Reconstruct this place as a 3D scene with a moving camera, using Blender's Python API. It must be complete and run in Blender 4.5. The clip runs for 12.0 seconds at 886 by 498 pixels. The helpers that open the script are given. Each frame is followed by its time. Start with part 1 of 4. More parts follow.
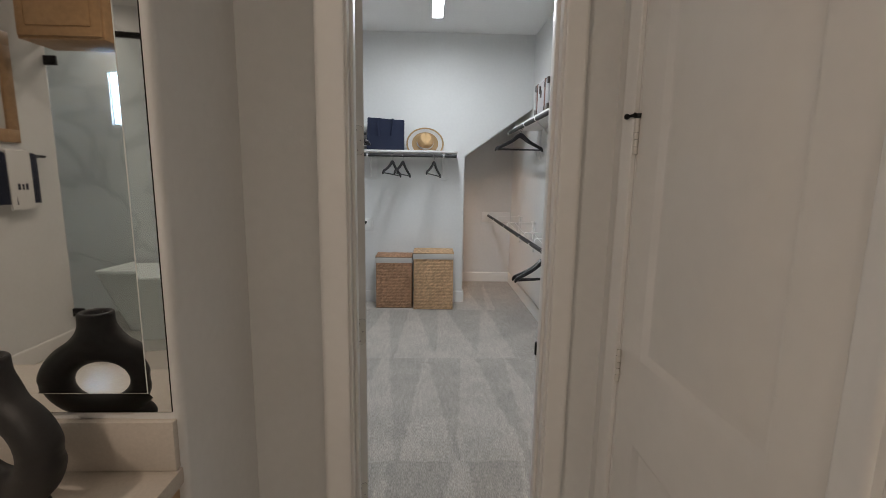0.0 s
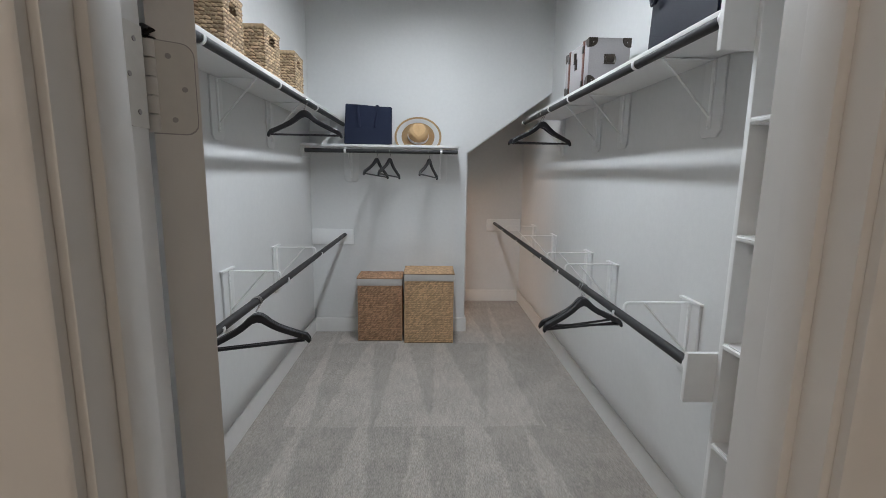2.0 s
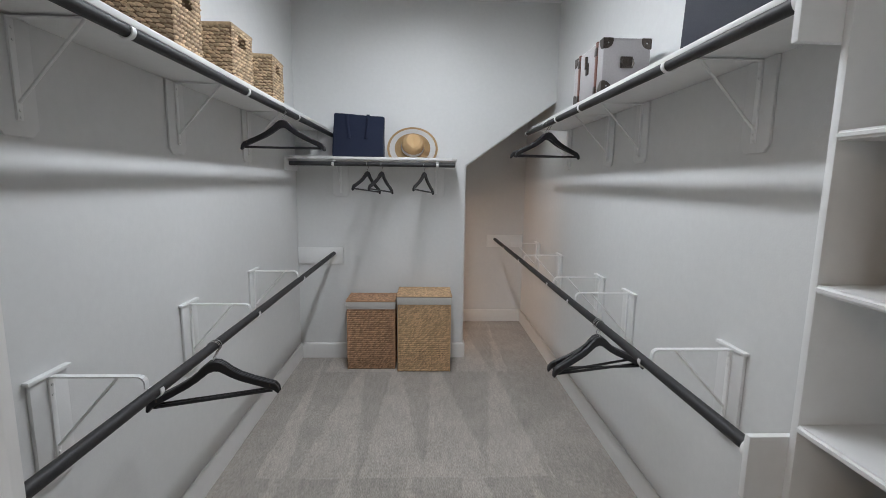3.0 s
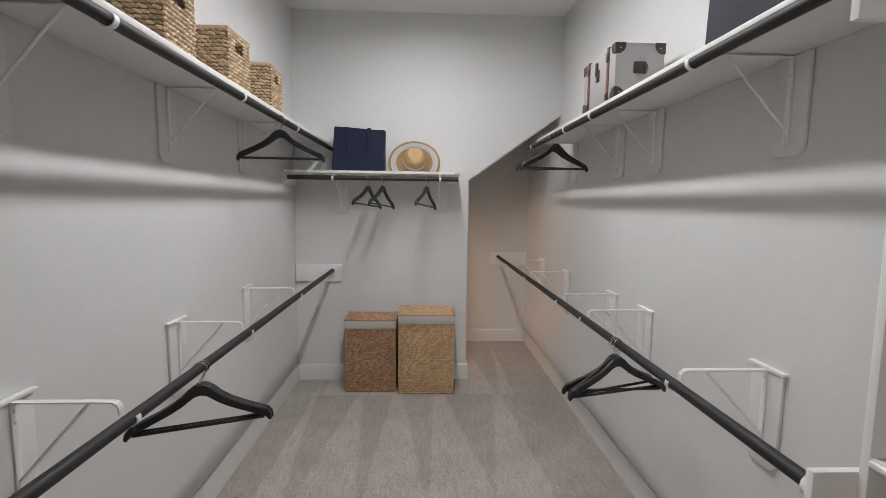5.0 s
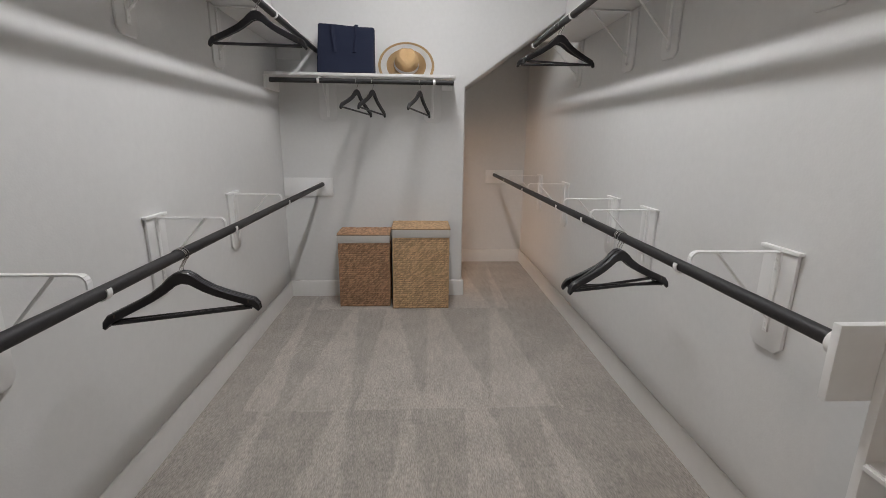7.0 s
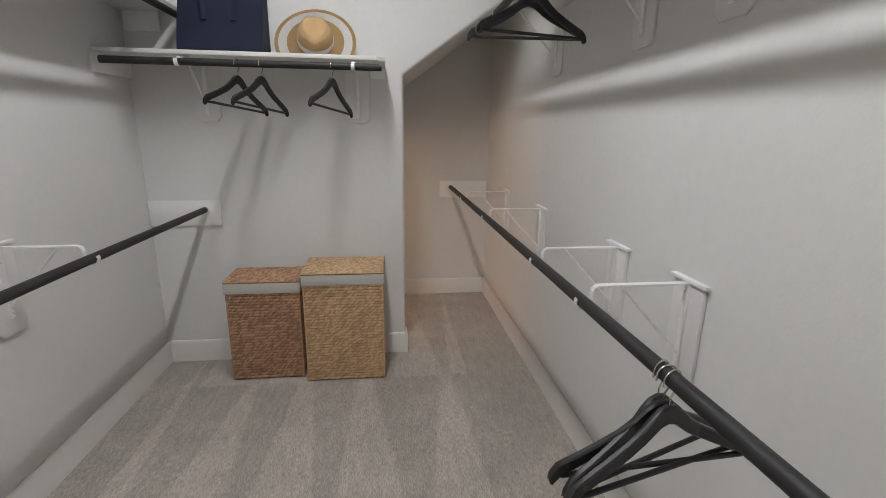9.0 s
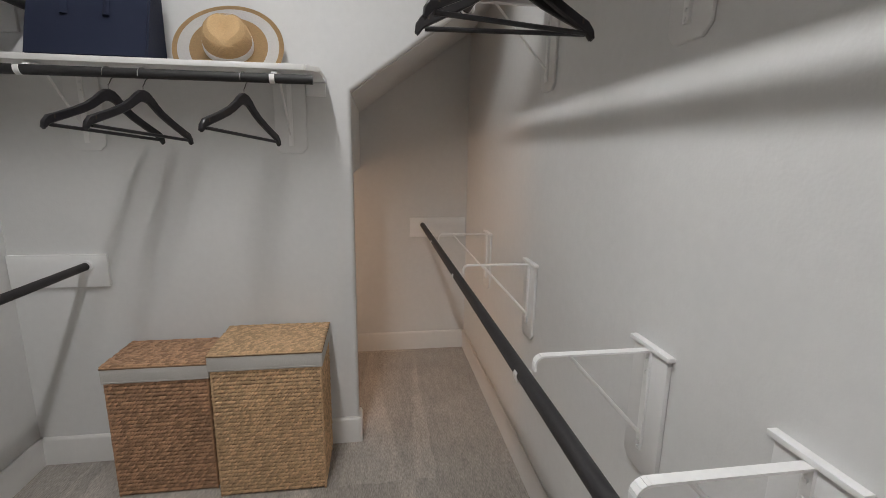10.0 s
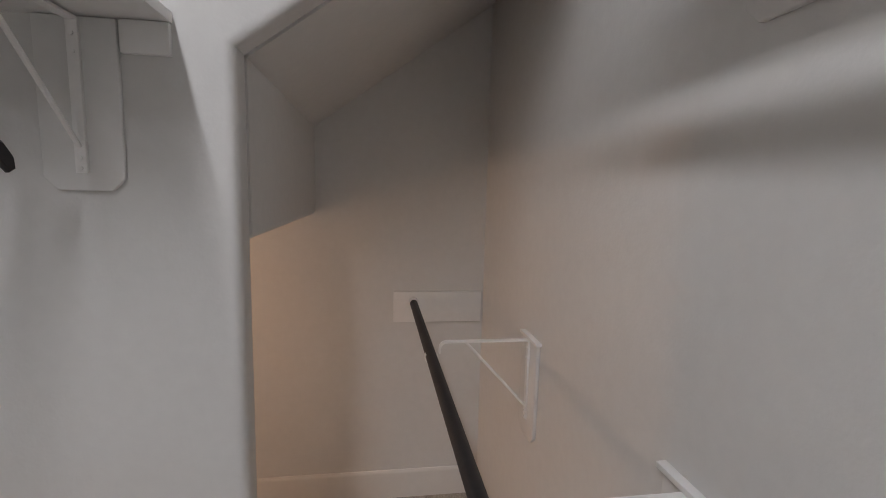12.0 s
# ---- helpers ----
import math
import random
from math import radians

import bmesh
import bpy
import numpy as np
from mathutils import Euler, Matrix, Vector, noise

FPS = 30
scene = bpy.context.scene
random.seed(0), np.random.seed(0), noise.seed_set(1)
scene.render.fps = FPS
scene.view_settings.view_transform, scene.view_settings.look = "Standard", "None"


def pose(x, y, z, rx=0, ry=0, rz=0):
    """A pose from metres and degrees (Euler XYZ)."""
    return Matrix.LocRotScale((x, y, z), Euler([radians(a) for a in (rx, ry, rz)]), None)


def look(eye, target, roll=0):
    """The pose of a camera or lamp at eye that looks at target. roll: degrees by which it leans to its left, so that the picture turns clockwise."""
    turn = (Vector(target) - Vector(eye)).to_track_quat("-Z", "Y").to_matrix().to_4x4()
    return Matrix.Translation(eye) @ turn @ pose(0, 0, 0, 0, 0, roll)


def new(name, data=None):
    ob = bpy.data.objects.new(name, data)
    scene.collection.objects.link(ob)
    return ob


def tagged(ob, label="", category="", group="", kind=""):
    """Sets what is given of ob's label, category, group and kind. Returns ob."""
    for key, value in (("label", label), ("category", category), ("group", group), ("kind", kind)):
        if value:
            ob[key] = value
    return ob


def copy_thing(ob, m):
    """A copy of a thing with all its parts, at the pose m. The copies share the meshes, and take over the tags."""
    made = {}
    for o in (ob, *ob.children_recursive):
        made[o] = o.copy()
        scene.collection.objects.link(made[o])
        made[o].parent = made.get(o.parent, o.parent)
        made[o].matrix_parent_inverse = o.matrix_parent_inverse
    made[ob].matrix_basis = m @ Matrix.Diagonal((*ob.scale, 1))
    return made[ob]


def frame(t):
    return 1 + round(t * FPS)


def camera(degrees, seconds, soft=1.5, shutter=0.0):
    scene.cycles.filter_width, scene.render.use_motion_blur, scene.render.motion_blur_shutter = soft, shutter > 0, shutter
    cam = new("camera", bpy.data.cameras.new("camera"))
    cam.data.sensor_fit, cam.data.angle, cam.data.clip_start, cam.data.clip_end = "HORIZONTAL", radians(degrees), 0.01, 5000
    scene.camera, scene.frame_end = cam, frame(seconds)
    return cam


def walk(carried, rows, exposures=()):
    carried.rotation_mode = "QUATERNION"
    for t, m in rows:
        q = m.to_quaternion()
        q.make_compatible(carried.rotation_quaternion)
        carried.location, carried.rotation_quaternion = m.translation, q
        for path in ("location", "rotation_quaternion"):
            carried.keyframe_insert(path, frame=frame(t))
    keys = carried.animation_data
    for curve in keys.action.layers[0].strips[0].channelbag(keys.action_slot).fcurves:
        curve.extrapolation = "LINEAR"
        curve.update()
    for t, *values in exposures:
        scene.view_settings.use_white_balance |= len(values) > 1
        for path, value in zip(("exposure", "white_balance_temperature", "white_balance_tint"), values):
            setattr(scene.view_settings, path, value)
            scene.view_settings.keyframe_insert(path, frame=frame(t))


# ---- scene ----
cam = camera(88.4, 12.0, soft=0.6)
PATH = [
    (0, (0.209, 0.346, 1.451), (0.279, 2.319, 1.133), 0.9),
    (0.5, (0.214, 0.605, 1.46), (0.29, 2.576, 1.127), 1.0),
    (1, (0.26, 0.861, 1.446), (0.33, 2.834, 1.122), 0.9),
    (1.5, (0.252, 1.104, 1.457), (0.33, 3.075, 1.128), 0.85),
    (2, (0.243, 1.334, 1.475), (0.322, 3.306, 1.15), 0.8),
    (2.5, (0.279, 1.525, 1.479), (0.354, 3.498, 1.163), 0.7),
    (3, (0.282, 1.647, 1.521), (0.361, 3.625, 1.233), 0.8),
    (3.5, (0.258, 1.682, 1.544), (0.345, 3.666, 1.3), 0.8),
    (5.5, (0.257, 1.784, 1.427), (0.339, 3.773, 1.228), 0.7),
    (6, (0.255, 1.791, 1.377), (0.338, 3.77, 1.099), 0.7),
    (6.5, (0.246, 1.801, 1.342), (0.34, 3.761, 0.956), 0.8),
    (7, (0.258, 1.851, 1.284), (0.368, 3.791, 0.81), 0.7),
    (7.2, (0.274, 1.909, 1.273), (0.398, 3.842, 0.774), 0.8),
    (8.8, (0.506, 2.719, 1.333), (0.725, 4.641, 0.825), 0.8),
    (9, (0.524, 2.819, 1.357), (0.762, 4.742, 0.86), 0.8),
    (9.5, (0.618, 3.116, 1.371), (0.883, 5.046, 0.916), 0.8),
    (10, (0.72, 3.417, 1.399), (1.009, 5.354, 0.994), 0.8),
    (10.5, (0.755, 3.729, 1.414), (1.065, 5.671, 1.053), 0.8),
    (11, (0.789, 4.022, 1.432), (1.109, 5.97, 1.117), 0.9),
    (11.5, (0.853, 4.314, 1.432), (1.181, 6.266, 1.15), 1.1),
    (12, (0.873, 4.592, 1.412), (1.165, 6.553, 1.158), 1.4),
]
EXPOSURES = [(0, 0.12, 6300, 10), (2.0, 0.0, 6150, 10), (3.6, 0.0, 6380, 13), (5.4, 0.0, 6750, 15), (8.0, 0.0, 6750, 14), (9.5, -0.06, 6800, 13), (10.5, -0.12, 6800, 15), (12, -0.24, 6700, 17)]
walk(cam, [(t, look(eye, target, roll)) for t, eye, target, roll in PATH], EXPOSURES)

# ---- world and lights ----
world = bpy.data.worlds.new("world")
scene.world = world
world.use_nodes = True
wn = world.node_tree
sky = wn.nodes.new("ShaderNodeTexSky")
sky.sky_type, sky.sun_disc = "NISHITA", False
sky.sun_elevation, sky.sun_rotation = radians(40), radians(200)
wn.nodes["Background"].inputs["Strength"].default_value = 0.1
wn.links.new(sky.outputs["Color"], wn.nodes["Background"].inputs["Color"])
LAMP_POWER = 74.0       # closet strip light, emission
BATH_POWER = 11.0        # recessed bathroom lights, two of them added fill, watts


def area_lamp(name, m, power, colour, sx, sy, shape="RECTANGLE"):
    data = bpy.data.lights.new(name, "AREA")
    data.energy, data.color, data.shape, data.size, data.size_y = power, colour, shape, sx, sy
    ob = new(name, data)
    ob.matrix_world = m
    return ob


# the first two are unseen fill lamps, added to brighten the hall
for lx, ly, share in ((-1.1, 0.0, 1.5), (-0.25, -1.2, 0.85), (-2.6, -2.3, 0.6)):
    area_lamp("can_and_fill_lamp", pose(lx, ly, 2.93), BATH_POWER * share, (1.0, 0.80, 0.63), 0.14, 0.14, "DISK")
area_lamp("window_daylight", pose(-2.95, -2.72, 2.12, -90, 0, 0), 40.0, (0.66, 0.84, 1.0), 0.11, 0.46)


# ---- materials ----
def material(name, colour, rough=0.5, metal=0.0, grain=0.0, scale=60.0, bump=0.0, bump_scale=None, vary=0.0, stain=0.0, island=0.0, coat=0.0, spec=0.5):
    mat = bpy.data.materials.new(name)
    mat.use_nodes = True
    t = mat.node_tree
    b = t.nodes["Principled BSDF"]
    b.inputs["Roughness"].default_value, b.inputs["Metallic"].default_value = rough, metal
    b.inputs["Base Color"].default_value = (*colour, 1)
    b.inputs["Specular IOR Level"].default_value = spec
    if coat:
        b.inputs["Coat Weight"].default_value = coat
    co = t.nodes.new("ShaderNodeTexCoord").outputs["Object"]
    out = None

    def noise_tex(s, detail=4.0):
        n = t.nodes.new("ShaderNodeTexNoise")
        n.inputs["Scale"].default_value, n.inputs["Detail"].default_value = s, detail
        t.links.new(co, n.inputs["Vector"])
        return n.outputs["Fac"]

    def scaled(value, low, high, source=None):
        m = t.nodes.new("ShaderNodeMapRange")
        m.inputs["From Min"].default_value, m.inputs["From Max"].default_value = 0.25, 0.75
        m.inputs["To Min"].default_value, m.inputs["To Max"].default_value = low, high
        t.links.new(value, m.inputs["Value"])
        return m.outputs["Result"]

    def times(a, bb):
        if a is None:
            return bb
        m = t.nodes.new("ShaderNodeMath")
        m.operation = "MULTIPLY"
        t.links.new(a, m.inputs[0]), t.links.new(bb, m.inputs[1])
        return m.outputs[0]

    if grain:
        out = times(out, scaled(noise_tex(scale), 1 - grain, 1 + grain))
    if stain:
        out = times(out, scaled(noise_tex(2.3, 5.0), 1 - stain, 1 + stain))
    if vary:
        out = times(out, scaled(t.nodes.new("ShaderNodeObjectInfo").outputs["Random"], 1 - vary, 1 + vary))
    if island:
        out = times(out, scaled(t.nodes.new("ShaderNodeNewGeometry").outputs["Random Per Island"], 1 - island, 1 + island))
    if out is not None:
        mix = t.nodes.new("ShaderNodeVectorMath")
        mix.operation = "SCALE"
        mix.inputs[0].default_value = colour
        t.links.new(out, mix.inputs["Scale"])
        t.links.new(mix.outputs[0], b.inputs["Base Color"])
    if bump:
        bn = t.nodes.new("ShaderNodeBump")
        bn.inputs["Strength"].default_value, bn.inputs["Distance"].default_value = bump, 0.004
        t.links.new(noise_tex(bump_scale or scale, 3.0), bn.inputs["Height"])
        t.links.new(bn.outputs[0], b.inputs["Normal"])
    return mat


def glow(name, colour, strength):
    mat = bpy.data.materials.new(name)
    mat.use_nodes = True
    b = mat.node_tree.nodes["Principled BSDF"]
    b.inputs["Base Color"].default_value = (*colour, 1)
    b.inputs["Emission Color"].default_value, b.inputs["Emission Strength"].default_value = (*colour, 1), strength
    return mat


WALL = material("wall_paint", (0.70, 0.70, 0.69), 0.75, grain=0.02, scale=35, bump=0.11, bump_scale=130, stain=0.02)
CEIL = material("ceiling_paint", (0.78, 0.78, 0.77), 0.85, grain=0.02, scale=40, bump=0.25, bump_scale=120, stain=0.02)
TRIM = material("white_trim_paint", (0.74, 0.73, 0.71), 0.38, grain=0.02, scale=25, bump=0.05, bump_scale=90, stain=0.02)
DOORP = material("white_door_paint", (0.72, 0.70, 0.67), 0.4, grain=0.02, scale=20, bump=0.06, bump_scale=110, stain=0.025)
BOARD = material("white_shelf_board", (0.83, 0.83, 0.82), 0.45, grain=0.02, scale=30, bump=0.05, bump_scale=140, stain=0.02)
BACKING = material("painted_backing_board", (0.735, 0.735, 0.725), 0.55, grain=0.02, scale=30, bump=0.05, bump_scale=140, stain=0.02)
STEEL_W = material("white_coated_steel", (0.85, 0.85, 0.84), 0.35, grain=0.02, scale=80, stain=0.02)
ROD = material("dark_bronze_rod", (0.018, 0.017, 0.018), 0.55, grain=0.25, scale=120, bump=0.08, bump_scale=400, stain=0.15)
HANGER = material("black_painted_wood", (0.014, 0.013, 0.015), 0.38, grain=0.3, scale=60, bump=0.06, bump_scale=250, stain=0.1)
CHROME = material("chrome_wire", (0.6, 0.6, 0.6), 0.22, 1.0, grain=0.05, scale=90)
BLACK = material("black_metal", (0.012, 0.012, 0.013), 0.4, 0.6, grain=0.2, scale=120)
HYAC = material("woven_hyacinth_tan", (0.61, 0.41, 0.24), 0.8, grain=0.25, scale=140, bump=0.4, bump_scale=260, island=0.18, stain=0.1)
HYAC_D = material("woven_hyacinth_brown", (0.45, 0.265, 0.158), 0.8, grain=0.25, scale=140, bump=0.4, bump_scale=260, island=0.24, stain=0.14)
HYAC_B = material("woven_hyacinth_bin", (0.48, 0.35, 0.215), 0.78, grain=0.3, scale=110, bump=0.5, bump_scale=220, island=0.28, stain=0.1)
# darker than the rush, so the shade between strands is in the colour
BASK_GAP = material("basket_gap_shade_brown", (0.17, 0.105, 0.058), 0.9, grain=0.3, scale=90)
BASK_IN = material("basket_inside", (0.05, 0.032, 0.018), 0.9, grain=0.3, scale=90)
LINEN = material("linen_band", (0.52, 0.50, 0.47), 0.9, grain=0.08, scale=500, bump=0.4, bump_scale=900, stain=0.05)
NAVY = material("navy_canvas", (0.007, 0.012, 0.034), 0.9, grain=0.15, scale=300, bump=0.3, bump_scale=700, stain=0.12)
LEATHER = material("dark_navy_leather", (0.007, 0.009, 0.020), 0.48, spec=0.2, grain=0.2, scale=120, bump=0.25, bump_scale=350, stain=0.1)
STRAW = material("tan_straw", (0.54, 0.36, 0.18), 0.8, grain=0.12, scale=200, bump=0.3, bump_scale=400, stain=0.06)
STRAW_W = material("white_straw", (0.82, 0.80, 0.77), 0.8, grain=0.06, scale=200, bump=0.3, bump_scale=400, stain=0.04)
TRUNK = material("pale_grey_trunk", (0.37, 0.352, 0.35), 0.6, grain=0.06, scale=120, bump=0.12, bump_scale=300, stain=0.05)
STRAP = material("brown_leather_strap", (0.16, 0.07, 0.05), 0.55, grain=0.2, scale=150, stain=0.1)
BRASS = material("dark_aged_metal", (0.09, 0.075, 0.065), 0.4, 0.85, grain=0.3, scale=150, stain=0.2)
HINGE = material("painted_hinge", (0.66, 0.64, 0.60), 0.4, 0.1, grain=0.03, scale=80)
VASE = material("matt_black_ceramic", (0.012, 0.011, 0.011), 0.55, grain=0.2, scale=70, bump=0.08, bump_scale=200)
QUARTZ = material("cream_quartz", (0.55, 0.50, 0.44), 0.25, grain=0.05, scale=160, stain=0.06)
TILE = material("beige_floor_tile", (0.45, 0.42, 0.38), 0.35, grain=0.05, scale=30, stain=0.08)
WOOD = material("oak_cabinet", (0.36, 0.22, 0.11), 0.42, grain=0.15, scale=25, bump=0.08, bump_scale=90, stain=0.15)
TOWEL_N = material("navy_terry", (0.012, 0.016, 0.035), 0.95, grain=0.2, scale=300, bump=0.6, bump_scale=600)
TOWEL_W = material("white_terry", (0.72, 0.71, 0.69), 0.95, grain=0.08, scale=300, bump=0.6, bump_scale=600)
CERAMIC = material("white_acrylic", (0.78, 0.78, 0.77), 0.15, grain=0.01, scale=20)
LAMP_M = glow("lamp_diffuser", (0.93, 0.97, 1.0), LAMP_POWER)
CAN_M = glow("recessed_glow", (1.0, 0.85, 0.7), 6.0)
STAIR_M = glow("warm_bulb", (1.0, 0.66, 0.44), 112.0)
SKY_M = glow("daylight_backdrop", (0.78, 0.9, 1.0), 2.0)


def mirror_material():
    return material("mirror_silver", (0.80, 0.83, 0.84), 0.02, 1.0)


def glass_material():
    mat = bpy.data.materials.new("clear_glass")
    mat.use_nodes = True
    b = mat.node_tree.nodes["Principled BSDF"]
    b.inputs["Base Color"].default_value = (0.84, 0.93, 0.96, 1)
    b.inputs["Transmission Weight"].default_value, b.inputs["Roughness"].default_value, b.inputs["IOR"].default_value = 1.0, 0.02, 1.1
    return mat


def marble_material():
    mat = material("veined_marble", (0.62, 0.63, 0.62), 0.2, stain=0.05)
    t = mat.node_tree
    b = t.nodes["Principled BSDF"]
    co = t.nodes.new("ShaderNodeTexCoord")
    w = t.nodes.new("ShaderNodeTexNoise")
    w.inputs["Scale"].default_value, w.inputs["Detail"].default_value, w.inputs["Distortion"].default_value = 0.8, 6, 0.9
    t.links.new(co.outputs["Object"], w.inputs["Vector"])
    r = t.nodes.new("ShaderNodeValToRGB")
    r.color_ramp.elements[0].position, r.color_ramp.elements[0].color = 0.47, (0.72, 0.73, 0.73, 1)
    r.color_ramp.elements[1].position, r.color_ramp.elements[1].color = 0.53, (0.72, 0.73, 0.73, 1)
    e = r.color_ramp.elements.new(0.5)
    e.color = (0.58, 0.585, 0.59, 1)
    t.links.new(w.outputs["Fac"], r.inputs["Fac"])
    t.links.new(r.outputs["Color"], b.inputs["Base Color"])
    return mat


def carpet_material():
    """Loop-pile carpet, brushed by a vacuum cleaner into wedge-shaped lanes."""
    mat = material("grey_carpet", (0.36, 0.34, 0.315), 0.95)
    t = mat.node_tree
    b = t.nodes["Principled BSDF"]
    b.inputs["Sheen Weight"].default_value = 0.2
    geo = t.nodes.new("ShaderNodeNewGeometry").outputs["Position"]
    sep = t.nodes.new("ShaderNodeSeparateXYZ")
    warp = t.nodes.new("ShaderNodeTexNoise")
    warp.inputs["Scale"].default_value, warp.inputs["Detail"].default_value = 9.0, 9.0
    t.links.new(geo, warp.inputs["Vector"])
    wob = t.nodes.new("ShaderNodeVectorMath")
    wob.operation = "MULTIPLY_ADD"
    wob.inputs[1].default_value = (0.06, 0.05, 0)
    t.links.new(warp.outputs["Color"], wob.inputs[0])
    t.links.new(geo, wob.inputs[2])
    t.links.new(wob.outputs[0], sep.inputs[0])

    def op(kind, a, bb=None, c=None):
        n = t.nodes.new("ShaderNodeMath")
        n.operation = kind
        for k, v in enumerate((a, bb, c)):
            if v is None:
                continue
            if isinstance(v, (int, float)):
                n.inputs[k].default_value = v
            else:
                t.links.new(v, n.inputs[k])
        return n.outputs[0]

    x, y = sep.outputs[0], sep.outputs[1]
    LANE, ROW, START = 0.34, 1.34, 3.83
    v = op("DIVIDE", op("SUBTRACT", y, START + 0.02), ROW)
    vf = op("FRACT", v)
    row = op("FLOOR", v)
    across = op("DIVIDE", op("ADD", op("ADD", x, op("MULTIPLY", row, 0.11)), 0.03), LANE)
    u = op("FRACT", across)
    dice = t.nodes.new("ShaderNodeTexWhiteNoise")
    dice.noise_dimensions = "2D"
    cell = t.nodes.new("ShaderNodeCombineXYZ")
    t.links.new(op("FLOOR", across), cell.inputs[0]), t.links.new(row, cell.inputs[1])
    t.links.new(cell.outputs[0], dice.inputs["Vector"])
    hue = t.nodes.new("ShaderNodeSeparateXYZ")
    t.links.new(dice.outputs["Color"], hue.inputs[0])
    # each pass of the cleaner has its own width and slant
    lean = op("MULTIPLY", op("SUBTRACT", hue.outputs[0], 0.5), op("SUBTRACT", vf, 0.2))
    wedge = op("ABSOLUTE", op("SUBTRACT", op("ADD", u, op("MULTIPLY", lean, 0.5)), 0.5))
    lane = op("SUBTRACT", op("ADD", op("MULTIPLY_ADD", vf, -0.40, 0.40), op("MULTIPLY", hue.outputs[1], 0.16)), wedge)
    mask = t.nodes.new("ShaderNodeMapRange")
    mask.interpolation_type = "SMOOTHSTEP"
    mask.inputs["From Min"].default_value, mask.inputs["From Max"].default_value = -0.035, 0.035
    t.links.new(lane, mask.inputs["Value"])
    # the lanes stop short of the walls
    edge = op("MULTIPLY", op("LESS_THAN", x, 1.0), op("GREATER_THAN", x, -0.55))
    patch = t.nodes.new("ShaderNodeTexNoise")
    patch.inputs["Scale"].default_value, patch.inputs["Detail"].default_value = 3.0, 8.0
    t.links.new(geo, patch.inputs["Vector"])
    fine = t.nodes.new("ShaderNodeTexNoise")
    fine.inputs["Scale"].default_value, fine.inputs["Detail"].default_value = 210.0, 4.0
    stretch = t.nodes.new("ShaderNodeVectorMath")
    stretch.operation = "MULTIPLY"
    stretch.inputs[1].default_value = (1.0, 0.22, 1.0)
    t.links.new(geo, stretch.inputs[0])
    t.links.new(stretch.outputs[0], fine.inputs["Vector"])
    comb = t.nodes.new("ShaderNodeTexNoise")
    comb.inputs["Scale"].default_value, comb.inputs["Detail"].default_value = 55.0, 5.0
    drag = t.nodes.new("ShaderNodeVectorMath")
    drag.operation = "MULTIPLY"
    drag.inputs[1].default_value = (1.0, 0.16, 1.0)
    t.links.new(wob.outputs[0], drag.inputs[0])
    t.links.new(drag.outputs[0], comb.inputs["Vector"])
    k = op("ADD", op("MULTIPLY", op("MULTIPLY", mask.outputs[0], edge), 0.185), 0.845)
    k = op("MULTIPLY", k, op("MULTIPLY_ADD", patch.outputs["Fac"], 0.55, 0.74))
    k = op("MULTIPLY", k, op("MULTIPLY_ADD", comb.outputs["Fac"], 0.66, 0.67))
    k = op("MULTIPLY", k, op("MULTIPLY_ADD", fine.outputs["Fac"], 1.4, 0.30))
    sc = t.nodes.new("ShaderNodeVectorMath")
    sc.operation = "SCALE"
    sc.inputs[0].default_value = (0.416, 0.379, 0.338)
    t.links.new(k, sc.inputs["Scale"])
    t.links.new(sc.outputs[0], b.inputs["Base Color"])
    bn = t.nodes.new("ShaderNodeBump")
    bn.inputs["Strength"].default_value, bn.inputs["Distance"].default_value = 0.8, 0.006
    t.links.new(fine.outputs["Fac"], bn.inputs["Height"])
    t.links.new(bn.outputs[0], b.inputs["Normal"])
    return mat


MIRROR, GLASS, MARBLE, CARPET = mirror_material(), glass_material(), marble_material(), carpet_material()


# ---- mesh helpers ----
def bm_box(x0, x1, y0, y1, z0, z1, bevel=0.0, bm=None, segments=2):
    own = bmesh.new()
    bmesh.ops.create_cube(own, size=1, matrix=Matrix.Translation(((x0 + x1) / 2, (y0 + y1) / 2, (z0 + z1) / 2)) @ Matrix.Diagonal((x1 - x0, y1 - y0, z1 - z0, 1)))
    if bevel:
        bmesh.ops.bevel(own, geom=own.edges[:], offset=bevel, segments=segments, affect="EDGES", profile=0.5)
    if bm is None:
        return own
    merge(bm, own)
    return bm


def merge(bm, own):
    me = bpy.data.meshes.new("temporary")
    own.to_mesh(me)
    own.free()
    bm.from_mesh(me)
    bpy.data.meshes.remove(me)
    return bm


